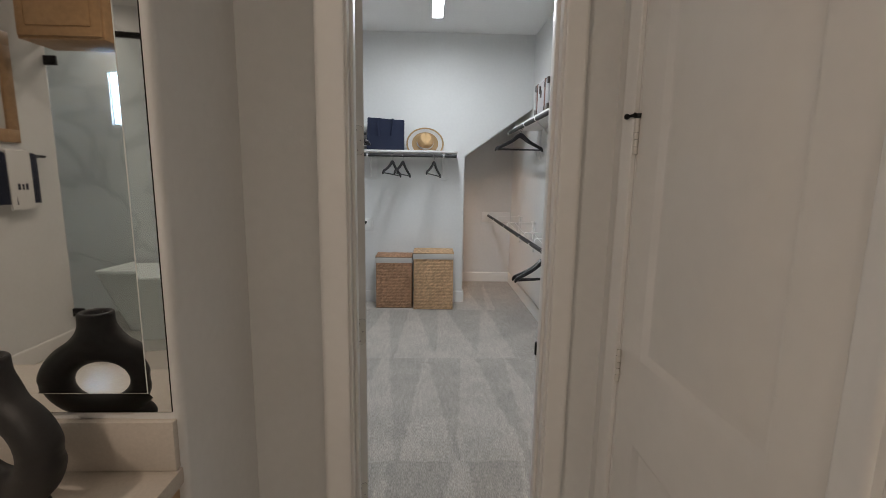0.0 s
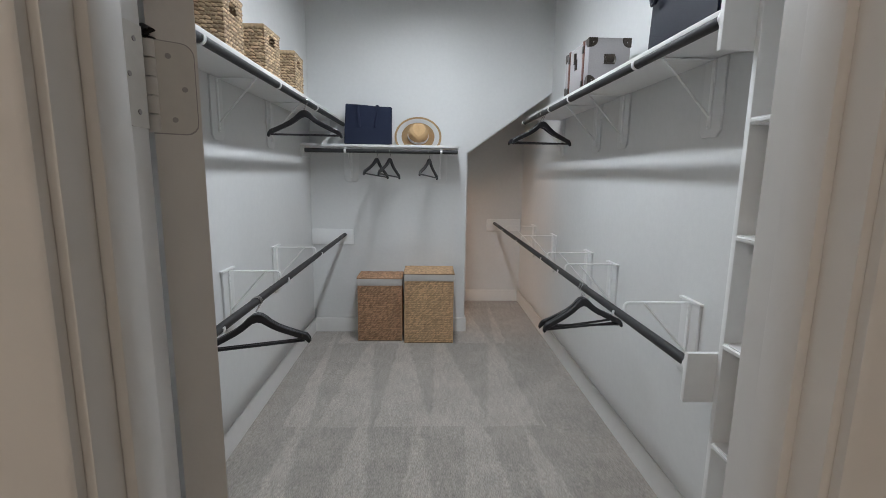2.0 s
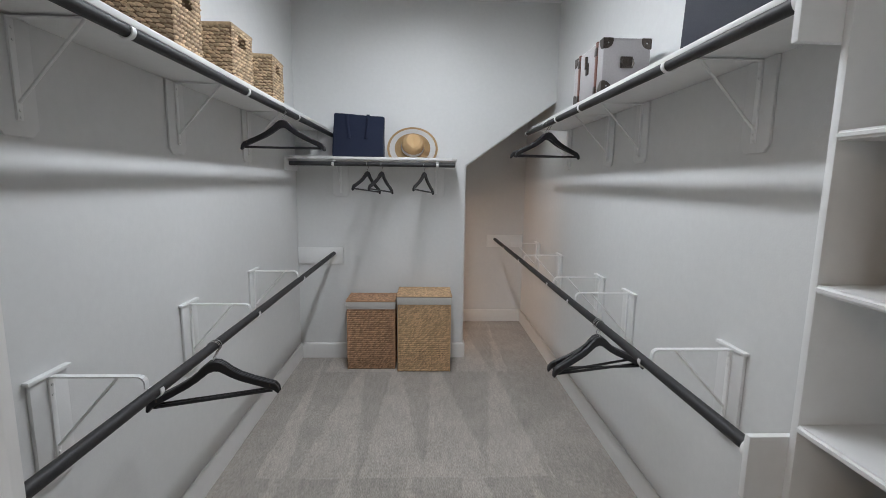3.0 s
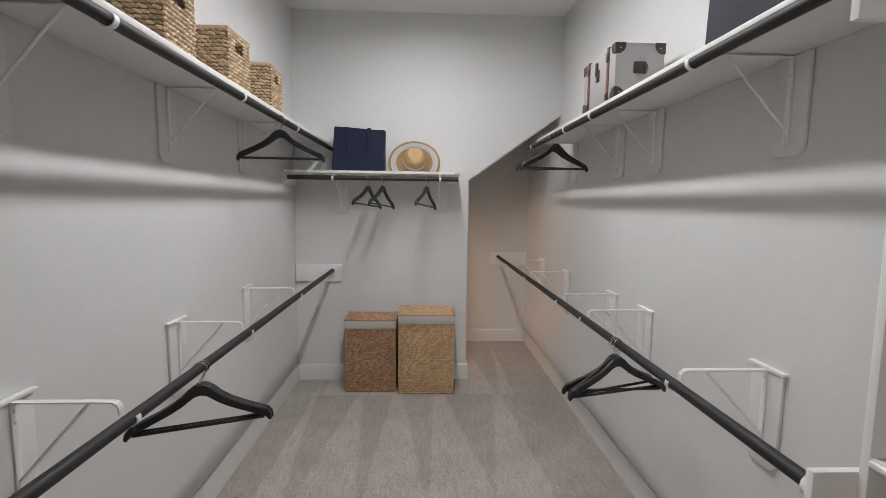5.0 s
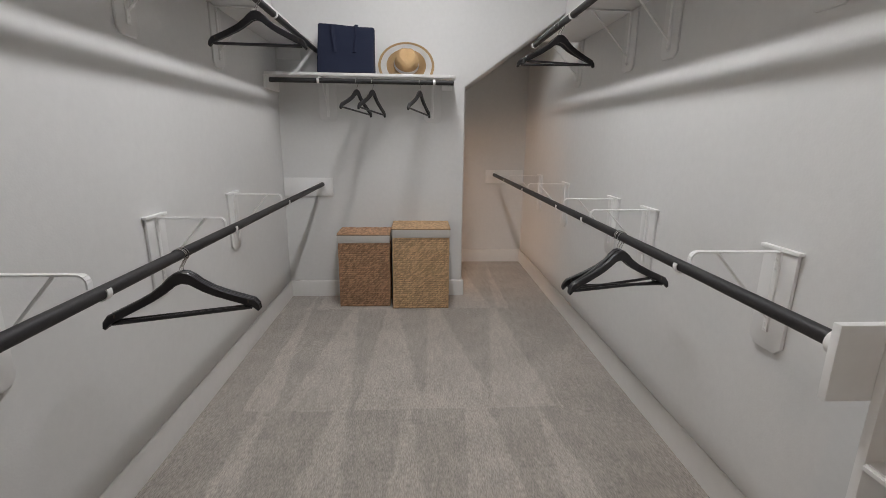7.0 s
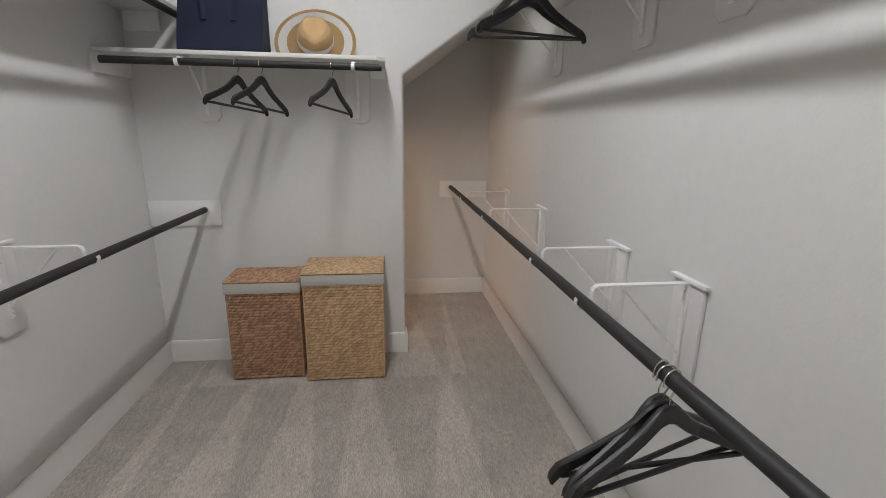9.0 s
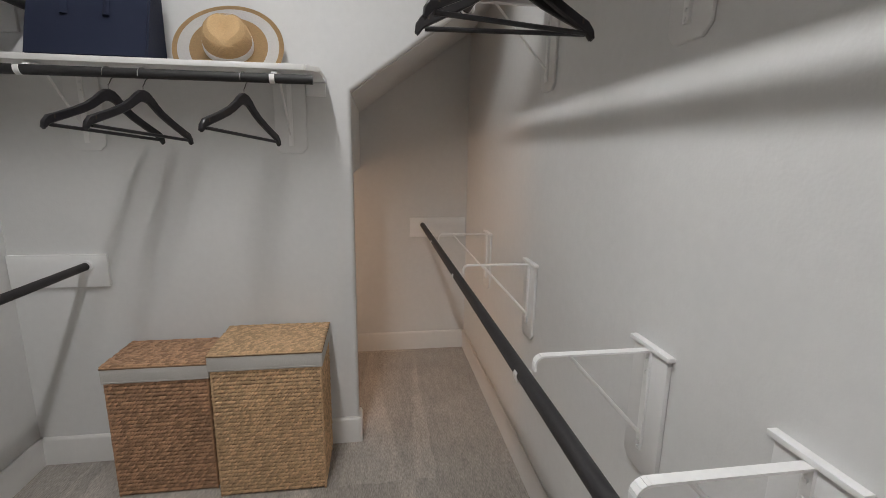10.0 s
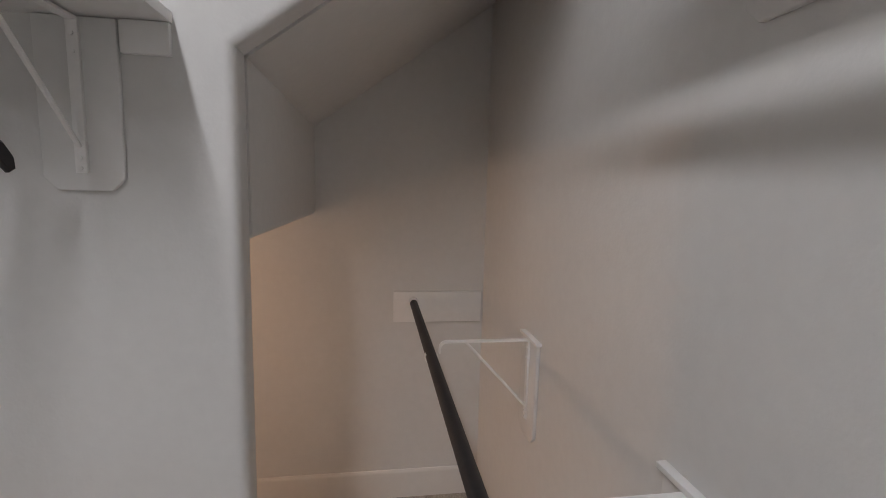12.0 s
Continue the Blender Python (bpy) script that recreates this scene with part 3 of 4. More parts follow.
# ---- shelves, rods and brackets ----
def shelf(name, x0, x1, y0, y1, top, front, label):
    """A shelf board with a rounded nosing along its front: front is the axis and sign of its open side."""
    ob = thing(name, Matrix.Translation((x0, y0, top - 0.019)), label, "shelf", "wall shelves")
    w, d, n = x1 - x0, y1 - y0, 0.006
    cut = {"+x": (0, w - n, 0, d), "-x": (n, w, 0, d), "-y": (0, w, n, d)}[front]
    nose = {"+x": (w - n + 0.0003, w, 0, d), "-x": (0, n - 0.0003, 0, d), "-y": (0, w, 0, n - 0.0003)}[front]
    if front == "-y":
        c = 0.045
        part("board", bm_plate([(0, n), (w - c, n), (w, n + c), (w, d), (0, d)], "z", 0, 0.019, 0.001), BOARD, ob)
        part("nosing", bm_box(0, w - c, 0, n - 0.0003, -0.001, 0.0195, 0.0022), TRIM, ob)
        corner = bm_box(0, c * 1.414, -0.006, -0.0003, -0.001, 0.0195, 0.0022)
        corner.transform(Matrix.Translation((w - c, n, 0)) @ pose(0, 0, 0, 0, 0, 45))
        part("nosing", corner, TRIM, ob)
    else:
        part("board", bm_box(*cut, 0, 0.019, 0.001), BOARD, ob)
        part("nosing", bm_box(*nose, -0.001, 0.0195, 0.0022), TRIM, ob)
    return ob


SHELF, SHELF_L, FARSHELF, DEEP = 1.941, 1.945, 1.707, 0.30
ROD_L, ROD_R, ROD_F = -0.482, 1.038, 5.163
shelf("wall_shelf", LEFT + 0.001, -0.506, FRONT + 0.01, FAR - 0.002, SHELF_L, "+x", "long white painted closet shelf with baskets on it")
shelf("wall_shelf", 1.066, RIGHT - 0.001, 2.587, 5.12, SHELF, "-x", "long white painted closet shelf carrying a trunk and a bag")
shelf("wall_shelf", LEFT + 0.002, 0.522, FAR - DEEP, FAR - 0.001, FARSHELF, "-y", "short white painted closet shelf with a tote and a hat")


def rod(a, b, label):
    a, b = Vector(a), Vector(b)
    ob = thing("closet_rod", Matrix.Translation(a), label, "closet rod", "closet rods")
    part("tube", bm_tube([(0, 0, 0), b - a], 0.0165, 20), ROD, ob)
    return ob


rod((ROD_L, FRONT + 0.02, 1.892), (ROD_L, FAR - 0.004, 1.892), "dark bronze rod under the upper shelf")
rod((ROD_R, 2.588, 1.892), (ROD_R, 5.125, 1.892), "dark bronze rod under the upper shelf")
rod((ROD_L, FRONT + 0.02, 0.922), (ROD_L, FAR - 0.02, 0.922), "dark bronze lower hanging rod")
rod((ROD_R, 2.588, 0.924), (ROD_R, BACK - 0.02, 0.922), "dark bronze lower hanging rod running into the passage")
rod((LEFT + 0.045, ROD_F, 1.652), (0.506, ROD_F, 1.652), "dark bronze rod under the short shelf")


def chamfered(w, h, c=0.022):
    return [(-w / 2, 0), (-w / 2, -h + c), (-w / 2 + c, -h), (w / 2 - c, -h), (w / 2, -h + c), (w / 2, 0)]


def bracket(m, lip, label, tall=0.29, reach=0.333, drop=0.033):
    """A shelf-and-rod bracket on a backing board. Local: wall at x=0, out is +x, top at z=0."""
    ob = thing("shelf_bracket", m, label, "bracket", "closet brackets")
    board = bm_plate(chamfered(0.13, tall), "x", 0.0006, 0.0125 if lip else 0.0112, 0.003)
    part("backing_board", board, BACKING, ob)
    if lip:
        part("top_cleat", bm_box(0.0006, 0.019, -0.075, 0.075, -0.004, 0.006, 0.001), BOARD, ob)
    out = reach - 0.033
    arm = bmesh.new()
    pts = [(0.017, 0, -0.006), (out - 0.012, 0, -0.006)] + [(out - 0.012 + 0.02 * math.sin(radians(a)), 0, -0.026 + 0.02 * math.cos(radians(a))) for a in (20, 45, 70, 90)] + [(out + 0.008, 0, -0.04)]
    for i, (p, q) in enumerate(zip(pts, pts[1:])):
        d = Vector(q) - Vector(p)
        n = Vector((d.z, 0, -d.x)).normalized() * 0.0022
        vs = [arm.verts.new(Vector(c) + s * n + Vector((0, w, 0))) for c in (p, q) for s in (1, -1) for w in (-0.0095, 0.0095)]
        bmesh.ops.convex_hull(arm, input=vs)
    part("arm", arm, STEEL_W, ob, "white steel arm")
    hook = bmesh.new()
    cx, cz = reach, (-0.05 if lip else -drop)
    rings = []
    for a in range(150, 391, 20):
        ca, sa = math.cos(radians(a)), math.sin(radians(a))
        rings.append([hook.verts.new((cx + q * ca, w, cz + q * sa)) for q, w in ((0.0176, -0.0085), (0.0176, 0.0085), (0.0206, 0.0085), (0.0206, -0.0085))])
    for p, q in zip(rings, rings[1:]):
        for k in range(4):
            hook.faces.new((p[k], p[(k + 1) % 4], q[(k + 1) % 4], q[k]))
    hook.faces.new(rings[0]), hook.faces.new(rings[-1][::-1])
    part("rod_hook", hook, STEEL_W, ob, "white steel rod cup")
    part("upright", bm_box(0.0112, 0.0185, -0.009, 0.009, -0.26, -0.004, 0.0008), STEEL_W, ob)
    brace = bm_tube([(0.019, 0, -0.215), (out * 0.75, 0, -0.008)], 0.0044, 8)
    part("brace", brace, STEEL_W, ob)
    for z in (-0.03, -0.06, -0.235, -0.252):
        part("screw", bm_tube([(0.0175, 0, z), (0.0215, 0, z)], 0.0042, 8), STEEL_W, ob)
    return ob


B_L, B_R = (2.905, 3.68, 4.455), (3.114, 3.915, 4.316, 5.160, 5.885)
for y in B_L:
    bracket(pose(LEFT, y, 0.972), True, "white rod bracket on a backing board, lower rod", 0.317, ROD_L - LEFT)
    bracket(pose(LEFT, y, SHELF_L - 0.020), False, "white shelf bracket on a backing board, upper shelf", 0.300, ROD_L - LEFT, 0.033)
for y in B_R:
    bracket(pose(RIGHT, y, 0.972, 0, 0, 180), True, "white rod bracket on a backing board, lower rod", 0.317, RIGHT - ROD_R)
for y in B_R[:3] + (5.085,):
    bracket(pose(RIGHT, y, SHELF - 0.020, 0, 0, 180), False, "white shelf bracket on a backing board, upper shelf", 0.293, RIGHT - ROD_R, 0.029)
for x in (-0.415, 0.371):
    bracket(pose(x, FAR, FARSHELF - 0.020, 0, 0, -90), False, "white shelf bracket under the short shelf", 0.29, FAR - ROD_F)


def end_board(name, x0, x1, y0, y1, z0, z1, socket, label):
    ob = thing(name, Matrix.Translation((x0, y0, z0)), label, "mounting board", "rod mounting boards")
    part("board", bm_box(0, x1 - x0, 0, y1 - y0, 0, z1 - z0, 0.002), BOARD, ob)
    if socket:
        sx, sz, s = socket
        yy = 0 if s < 0 else y1 - y0
        bm = bm_tube([(sx - x0, yy, sz - z0), (sx - x0, yy + s * 0.014, sz - z0)], 0.0245, 20)
        part("rod_socket", bm, STEEL_W, ob, "white round rod socket")
    return ob


end_board("mounting_board", LEFT + 0.004, -0.405, FAR - 0.017, FAR - 0.0005, 0.831, 0.970, (ROD_L, 0.922, -1), "white board on the end wall holding a rod socket")
end_board("mounting_board", 0.951, RIGHT - 0.012, BACK - 0.017, BACK - 0.0005, 0.835, 0.970, (ROD_R, 0.922, -1), "white board on the passage wall holding a rod socket")
end_board("mounting_board", 1.011, RIGHT - 0.001, 2.566, 2.584, 0.816, 0.968, (ROD_R, 0.922, 1), "white board beside the shelf tower holding a rod")
end_board("mounting_board", 1.011, RIGHT - 0.001, 2.566, 2.584, 1.806, 1.958, (ROD_R, 1.892, 1), "white board beside the shelf tower holding the upper rod")
end_board("mounting_board", LEFT + 0.0005, LEFT + 0.017, FAR - DEEP - 0.02, FAR - 0.001, 1.60, 1.687, None, "white cleat under the short shelf")
end_board("mounting_board", LEFT + 0.017, -0.6, FAR - 0.017, FAR - 0.0005, 1.83, 1.9255, None, "white cleat under the upper shelf")

end_board("mounting_board", 0.440, 0.520, FAR - 0.0125, FAR - 0.0005, 1.632, 1.687, None, "white cleat under the short shelf")


# ---- shelf tower ----
TX, TY0, TY1 = 1.100, FRONT + 0.012, 2.5655
tower = thing("shelf_tower", Matrix.Translation((TX, TY0, 0)), "tall white built-in open shelf tower with baskets", "shelving")
W = TY1 - TY0
part("side_panel", bm_box(0, RIGHT - TX - 0.001, W - 0.019, W, 0, 2.25, 0.002), BOARD, tower)
part("side_panel", bm_box(0, RIGHT - TX - 0.001, 0, 0.019, 0, 2.25, 0.002), BOARD, tower)
part("back_panel", bm_box(RIGHT - TX - 0.008, RIGHT - TX - 0.001, 0.019, W - 0.019, 0, 2.25), BOARD, tower)
T_SHELVES = (0.085, 0.385, 0.698, 1.008, 1.321, 1.634, 1.947, 2.249)
for z in T_SHELVES:
    bm = bm_box(-0.004, RIGHT - TX - 0.008, 0.0195, W - 0.0195, z - 0.019, z, 0.0)
    bmesh.ops.bevel(bm, geom=[e for e in bm.edges if all(v.co.x < 0 for v in e.verts) and abs(e.verts[0].co.y - e.verts[1].co.y) > 0.1], offset=0.006, segments=3, affect="EDGES")
    part("shelf", bm, BOARD, tower)


# ---- hangers ----
def build_hanger(m):
    ob = thing("clothes_hanger", m, "black wooden clothes hanger with a chrome hook, empty", "hanger", "black clothes hangers")
    bm = bmesh.new()
    half = 0.218
    top = [(0.0, -0.078), (0.018, -0.081), (0.036, -0.092), (0.055, -0.108), (0.085, -0.127), (0.13, -0.147), (0.18, -0.166), (0.205, -0.175), (half, -0.19), (half + 0.002, -0.203)]
    low = [(0.0, -0.113), (0.018, -0.117), (0.036, -0.128), (0.055, -0.14), (0.085, -0.155), (0.13, -0.173), (0.18, -0.192), (0.200, -0.201), (0.208, -0.209), (half - 0.004, -0.214)]
    for s in (-1, 1):
        rows = []
        for (xa, za), (xb, zb) in zip(top, low):
            za, zb = (za + 0.078) * 1.2 - 0.053, (zb + 0.078) * 1.2 - 0.050
            t = 0.0075
            e = 0.0035
            rows.append([bm.verts.new(v) for v in ((s * xa, -t + e, za), (s * xa, t - e, za), (s * (xa * 0.92 + xb * 0.08), t, za - e), (s * xb, t, zb + e), (s * xb, t - e, zb), (s * xb, -t + e, zb), (s * xb, -t, zb + e), (s * (xa * 0.92 + xb * 0.08), -t, za - e))])
        for a, b in zip(rows, rows[1:]):
            for k in range(8):
                bm.faces.new((a[k], a[(k + 1) % 8], b[(k + 1) % 8], b[k]))
        bm.faces.new(rows[-1])
    bmesh.ops.remove_doubles(bm, verts=bm.verts[:], dist=1e-5)
    part("shoulder", bm, HANGER, ob)
    part("trouser_bar", bm_tube([(-0.196, 0, -0.197), (0.196, 0, -0.197)], 0.0058, 10), HANGER, ob)
    for s in (-1, 1):
        part("notch", bm_box(s * 0.186 - 0.003, s * 0.186 + 0.003, -0.0078, 0.0078, -0.178, -0.166, 0.001), BRASS, ob)
    wire = [(0.0, 0, -0.06), (0.0, 0, -0.040), (0.005, 0, -0.033)]
    wire += [(0.0208 * math.cos(radians(a)), 0, 0.0208 * math.sin(radians(a)) - 0.002) for a in range(-55, 181, 15)]
    wire += [(-0.0208, 0, -0.012)]
    part("hook", bm_tube(wire, 0.0019, 8), CHROME, ob, "chrome wire hook")
    return ob


first = build_hanger(pose(ROD_L, 3.255, 0.922, 0, 0, 20))
for y, z, x, a in ((3.263, 0.922, ROD_L, 21), (3.276, 0.922, ROD_L, 19.5),
                   (3.512, 0.924, ROD_R, 15), (3.53, 0.924, ROD_R, 3), (3.548, 0.924, ROD_R, 20),
                   (4.50, 1.890, ROD_R, 14), (4.57, 1.890, ROD_R, -4),
                   (4.17, 1.892, ROD_L, 2), (4.187, 1.892, ROD_L, 5)):
    copy_thing(first, pose(x, y, z, 0, 0, a))
for x, a in ((-0.155, 69), (-0.048, 71), (0.275, 70)):
    copy_thing(first, pose(x, ROD_F, 1.652, 0, 4.5, a))


# ---- woven baskets ----
def weave_mesh(name, patches, mat, parent, row, pitch, tilt, seed, long=0.6, fat=0.54):
    """Plaited rush: short fat strands in rows over flat patches, each (origin, across, up, outward)."""
    rng = np.random.default_rng(seed)
    ang = np.arange(6) * math.pi / 3
    unit = [(-1.0, 0.0, 0.0)] + [(u, s * math.cos(a), s * math.sin(a)) for u, s in ((-0.62, 0.72), (0.0, 1.0), (0.62, 0.72)) for a in ang] + [(1.0, 0.0, 0.0)]
    unit = np.array(unit)
    quads, tris = [], []
    for r in range(2):
        for k in range(6):
            quads.append((1 + 6 * r + k, 1 + 6 * r + (k + 1) % 6, 7 + 6 * r + (k + 1) % 6, 7 + 6 * r + k))
    for k in range(6):
        tris.append((0, 1 + (k + 1) % 6, 1 + k)), tris.append((19, 13 + k, 13 + (k + 1) % 6))
    verts, faces = [], []
    for origin, across, up, outward in patches:
        o, a, u, n = (np.array(v, float) for v in (origin, across, up, outward))
        la, lu = np.linalg.norm(a), np.linalg.norm(u)
        a, u = a / la, u / lu
        nr = max(1, round(lu / row))
        nc = max(1, round(la / pitch))
        for i in range(nr):
            shift = rng.uniform(-0.3, 0.3)
            for j in range(nc):
                ca = (j + 0.5 + shift + rng.normal(0, 0.05)) * la / nc
                cu = (i + 0.5 + rng.normal(0, 0.03)) * lu / nr
                th = radians(tilt * (1 if i % 2 == 0 else tilt and 1) + rng.normal(0, 4))
                d = a * math.cos(th) + u * math.sin(th)
                e = -a * math.sin(th) + u * math.cos(th)
                ca = min(max(ca, pitch * 0.4), la - pitch * 0.4)
                c = o + a * ca + u * cu + n * rng.normal(0.0, 0.0008)
                size = (pitch * long * rng.uniform(0.93, 1.08), row * fat * rng.uniform(0.94, 1.06), row * 0.40)
                base = len(verts) * 20
                verts.append(c + unit[:, :1] * size[0] * d + unit[:, 1:2] * size[1] * e + unit[:, 2:3] * size[2] * n)
                faces += [tuple(base + q for q in f) for f in quads]
                faces += [tuple(base + q for q in f) for f in tris]
    me = bpy.data.meshes.new(name)
    me.from_pydata(np.concatenate(verts).tolist(), [], faces)
    me.materials.append(mat)
    me.polygons.foreach_set("use_smooth", [True] * len(me.polygons))
    me.update()
    ob = new(name, me)
    ob.parent = parent
    ob["kind"] = "stuff"
    return ob


def hamper(x0, x1, y0, y1, height, mat, seed, tone):
    w, d = x1 - x0, y1 - y0
    ob = thing("laundry_hamper", Matrix.Translation((x0, y0, 0)), tone + " woven rush laundry hamper with a linen-edged lid", "hamper", "laundry hampers")
    lid0 = height - 0.072
    part("body", bm_box(0.008, w - 0.008, 0.008, d - 0.008, 0.0, lid0, 0.006), BASK_GAP, ob, "brown inner shell, darkened for the shaded gaps")
    def sides(z0, z1, i):
        return [((i, i, z0), (w - 2 * i, 0, 0), (0, 0, z1 - z0), (0, -1, 0)), ((w - i, i, z0), (0, d - 2 * i, 0), (0, 0, z1 - z0), (1, 0, 0)),
                ((w - i, d - i, z0), (-(w - 2 * i), 0, 0), (0, 0, z1 - z0), (0, 1, 0)), ((i, d - i, z0), (0, -(d - 2 * i), 0), (0, 0, z1 - z0), (-1, 0, 0))]
    weave_mesh("body_weave", sides(0.006, lid0, 0.007), mat, ob, 0.0165, 0.0125, 34, seed, 1.12, 0.37)
    for px, py in ((0.007, 0.007), (w - 0.007, 0.007), (w - 0.007, d - 0.007), (0.007, d - 0.007)):
        part("corner_post", bm_tube([(px, py, 0.002), (px, py, lid0)], 0.0045, 8), mat, ob)
    band = bm_box(-0.003, w + 0.003, -0.003, d + 0.003, lid0 - 0.002, height - 0.014, 0.004)
    for v in band.verts:
        f = math.sin(v.co.x * 37 + v.co.y * 23)
        v.co.z += 0.0015 * f
    lining = part("lining_band", band, LINEN, ob, "grey-white linen band")
    part("seam", bm_tube([(0, -0.0035, lid0 + 0.006), (w, -0.0035, lid0 + 0.006)], 0.0012, 6), LINEN, lining)
    lid = part("lid", bm_box(-0.004, w + 0.004, -0.004, d + 0.004, height - 0.014, height - 0.0075, 0.002), BASK_GAP, ob, "woven rush lid")
    weave_mesh("lid_weave", [((0, 0.0, height - 0.0035), (w, 0, 0), (0, d, 0), (0, 0, 1))], mat, lid, 0.0165, 0.0125, 34, seed + 1, 1.08, 0.33)
    part("lid_edge", bm_tube([(0, 0, height - 0.009), (w, 0, height - 0.009), (w, d, height - 0.009), (0, d, height - 0.009)], 0.0048, 8, closed=True), mat, lid)
    return ob


hamper(0.066, 0.496, 5.163, 5.470, 0.634, HYAC, 3, "tan")
hamper(-0.345, 0.045, 5.216, 5.470, 0.580, HYAC_D, 5, "brown")


def bin_basket(m, w, d, h, seed, label):
    """An open woven bin with a handle gap in its front; x is its width, the front faces -y."""
    ob = thing("storage_basket", m, label, "basket", "woven storage baskets")
    t = 0.012
    hx, h0, h1 = 0.040, h - 0.078, h - 0.030
    part("floor_panel", bm_box(-w / 2 + t, w / 2 - t, t, d - t, 0.004, 0.012), BASK_GAP, ob, "brown basket lining, darkened for the shaded gaps")
    def wall(x0, x1, y0, y1, z0, z1):
        part("lining_panel", bm_box(x0, x1, y0, y1, z0, z1), BASK_GAP, ob)
    wall(-w / 2 + t / 2, -w / 2 + t, t / 2, d - t / 2, 0.004, h - 0.006), wall(w / 2 - t, w / 2 - t / 2, t / 2, d - t / 2, 0.004, h - 0.006)
    for y0, y1 in ((t / 2, t), (d - t, d - t / 2)):
        wall(-w / 2 + t, w / 2 - t, y0, y1, 0.012, h0), wall(-w / 2 + t, w / 2 - t, y0, y1, h1, h - 0.006)
        wall(-w / 2 + t, -hx, y0, y1, h0, h1), wall(hx, w / 2 - t, y0, y1, h0, h1)
    patches = []
    i = 0.008
    for y, n in ((i, -1), (d - i, 1)):
        patches += [((-w / 2 + i, y, 0.002), (w - 2 * i, 0, 0), (0, 0, h0 - 0.002), (0, n, 0)), ((-w / 2 + i, y, h1), (w - 2 * i, 0, 0), (0, 0, h - h1 - 0.004), (0, n, 0)),
                    ((-w / 2 + i, y, h0), (w / 2 - i - hx, 0, 0), (0, 0, h1 - h0), (0, n, 0)), ((hx, y, h0), (w / 2 - i - hx, 0, 0), (0, 0, h1 - h0), (0, n, 0))]
    for x, n in ((-w / 2 + i, -1), (w / 2 - i, 1)):
        patches.append(((x, i, 0.002), (0, d - 2 * i, 0), (0, 0, h - 0.006), (n, 0, 0)))
    weave_mesh("weave", patches, HYAC_B, ob, 0.0155, 0.022, 17, seed, 0.85, 0.46)
    rim = [(-w / 2 + i, i, h - 0.004), (w / 2 - i, i, h - 0.004), (w / 2 - i, d - i, h - 0.004), (-w / 2 + i, d - i, h - 0.004)]
    part("rim", bm_tube(rim, 0.0095, 8, closed=True), HYAC_B, ob)
    return ob


for k, (y0, y1) in enumerate(((3.255, 3.475), (3.735, 3.96), (4.23, 4.47))):
    bin_basket(pose(-0.545, (y0 + y1) / 2, SHELF_L + 0.001, 0, 0, 90 + (1.5, -2, 3)[k]), y1 - y0, 0.245, 0.238, 20 + k, "square woven rush basket with a handle gap, on the shelf")
bin_basket(pose(1.150, 2.325, 1.322, 0, 0, -90), 0.25, 0.19, 0.218, 31, "square woven rush basket standing in the shelf tower")
bin_basket(pose(1.138, 2.32, 0.699, 0, 0, -88), 0.27, 0.195, 0.175, 32, "low open woven rush basket standing in the shelf tower")


# ---- tote, hat, trunk and handbag ----
def soft_box(w, d, h, taper, seed, sag=0.006, lean=0.05):
    """A cloth bag body, slightly slumped."""
    bm = bm_box(-w / 2, w / 2, 0, d, 0, h)
    bmesh.ops.subdivide_edges(bm, edges=bm.edges[:], cuts=9, use_grid_fill=True)
    for v in bm.verts:
        f = v.co.z / h
        v.co.y = d / 2 + (v.co.y - d / 2) * (1 - taper * f) + lean * f
        n = noise.noise(Vector((v.co.x * 7 + seed, v.co.y * 4, v.co.z * 7)))
        v.co.y += sag * n * (0.3 + f)
        v.co.x += 0.5 * sag * noise.noise(Vector((v.co.z * 9 + seed, v.co.y * 9, 3.1)))
        if f > 0.99:
            v.co.z += 0.012 * noise.noise(Vector((v.co.x * 6, seed, 0))) - 0.022 * (v.co.x / w)
    bmesh.ops.bevel(bm, geom=[e for e in bm.edges if e.is_manifold and e.calc_face_angle(0) > 1.0], offset=0.006, segments=2, affect="EDGES")
    return bm


tote = thing("tote_bag", pose(-0.238, 5.205, FARSHELF + 0.001), "navy blue canvas tote bag leaning on the end wall", "bag")
part("body", soft_box(0.385, 0.17, 0.325, 0.62, 2.0), NAVY, tote)
for s, dx in ((0, -0.085), (1, 0.075)):
    loop = [(dx, 0.076, 0.322), (dx, 0.070, 0.305), (dx + 0.002, 0.062, 0.262), (dx + 0.012 - 0.024 * s, 0.050, 0.20), (dx + 0.016 - 0.03 * s, 0.036, 0.14)]
    part("strap", bm_tube(loop, 0.0045, 8, flat=2.8), NAVY, tote, "navy canvas strap")

hat = thing("sun_hat", pose(0.176, 5.285, FARSHELF + 0.001), "tan straw sun hat with a white band leaning on the wall", "hat")


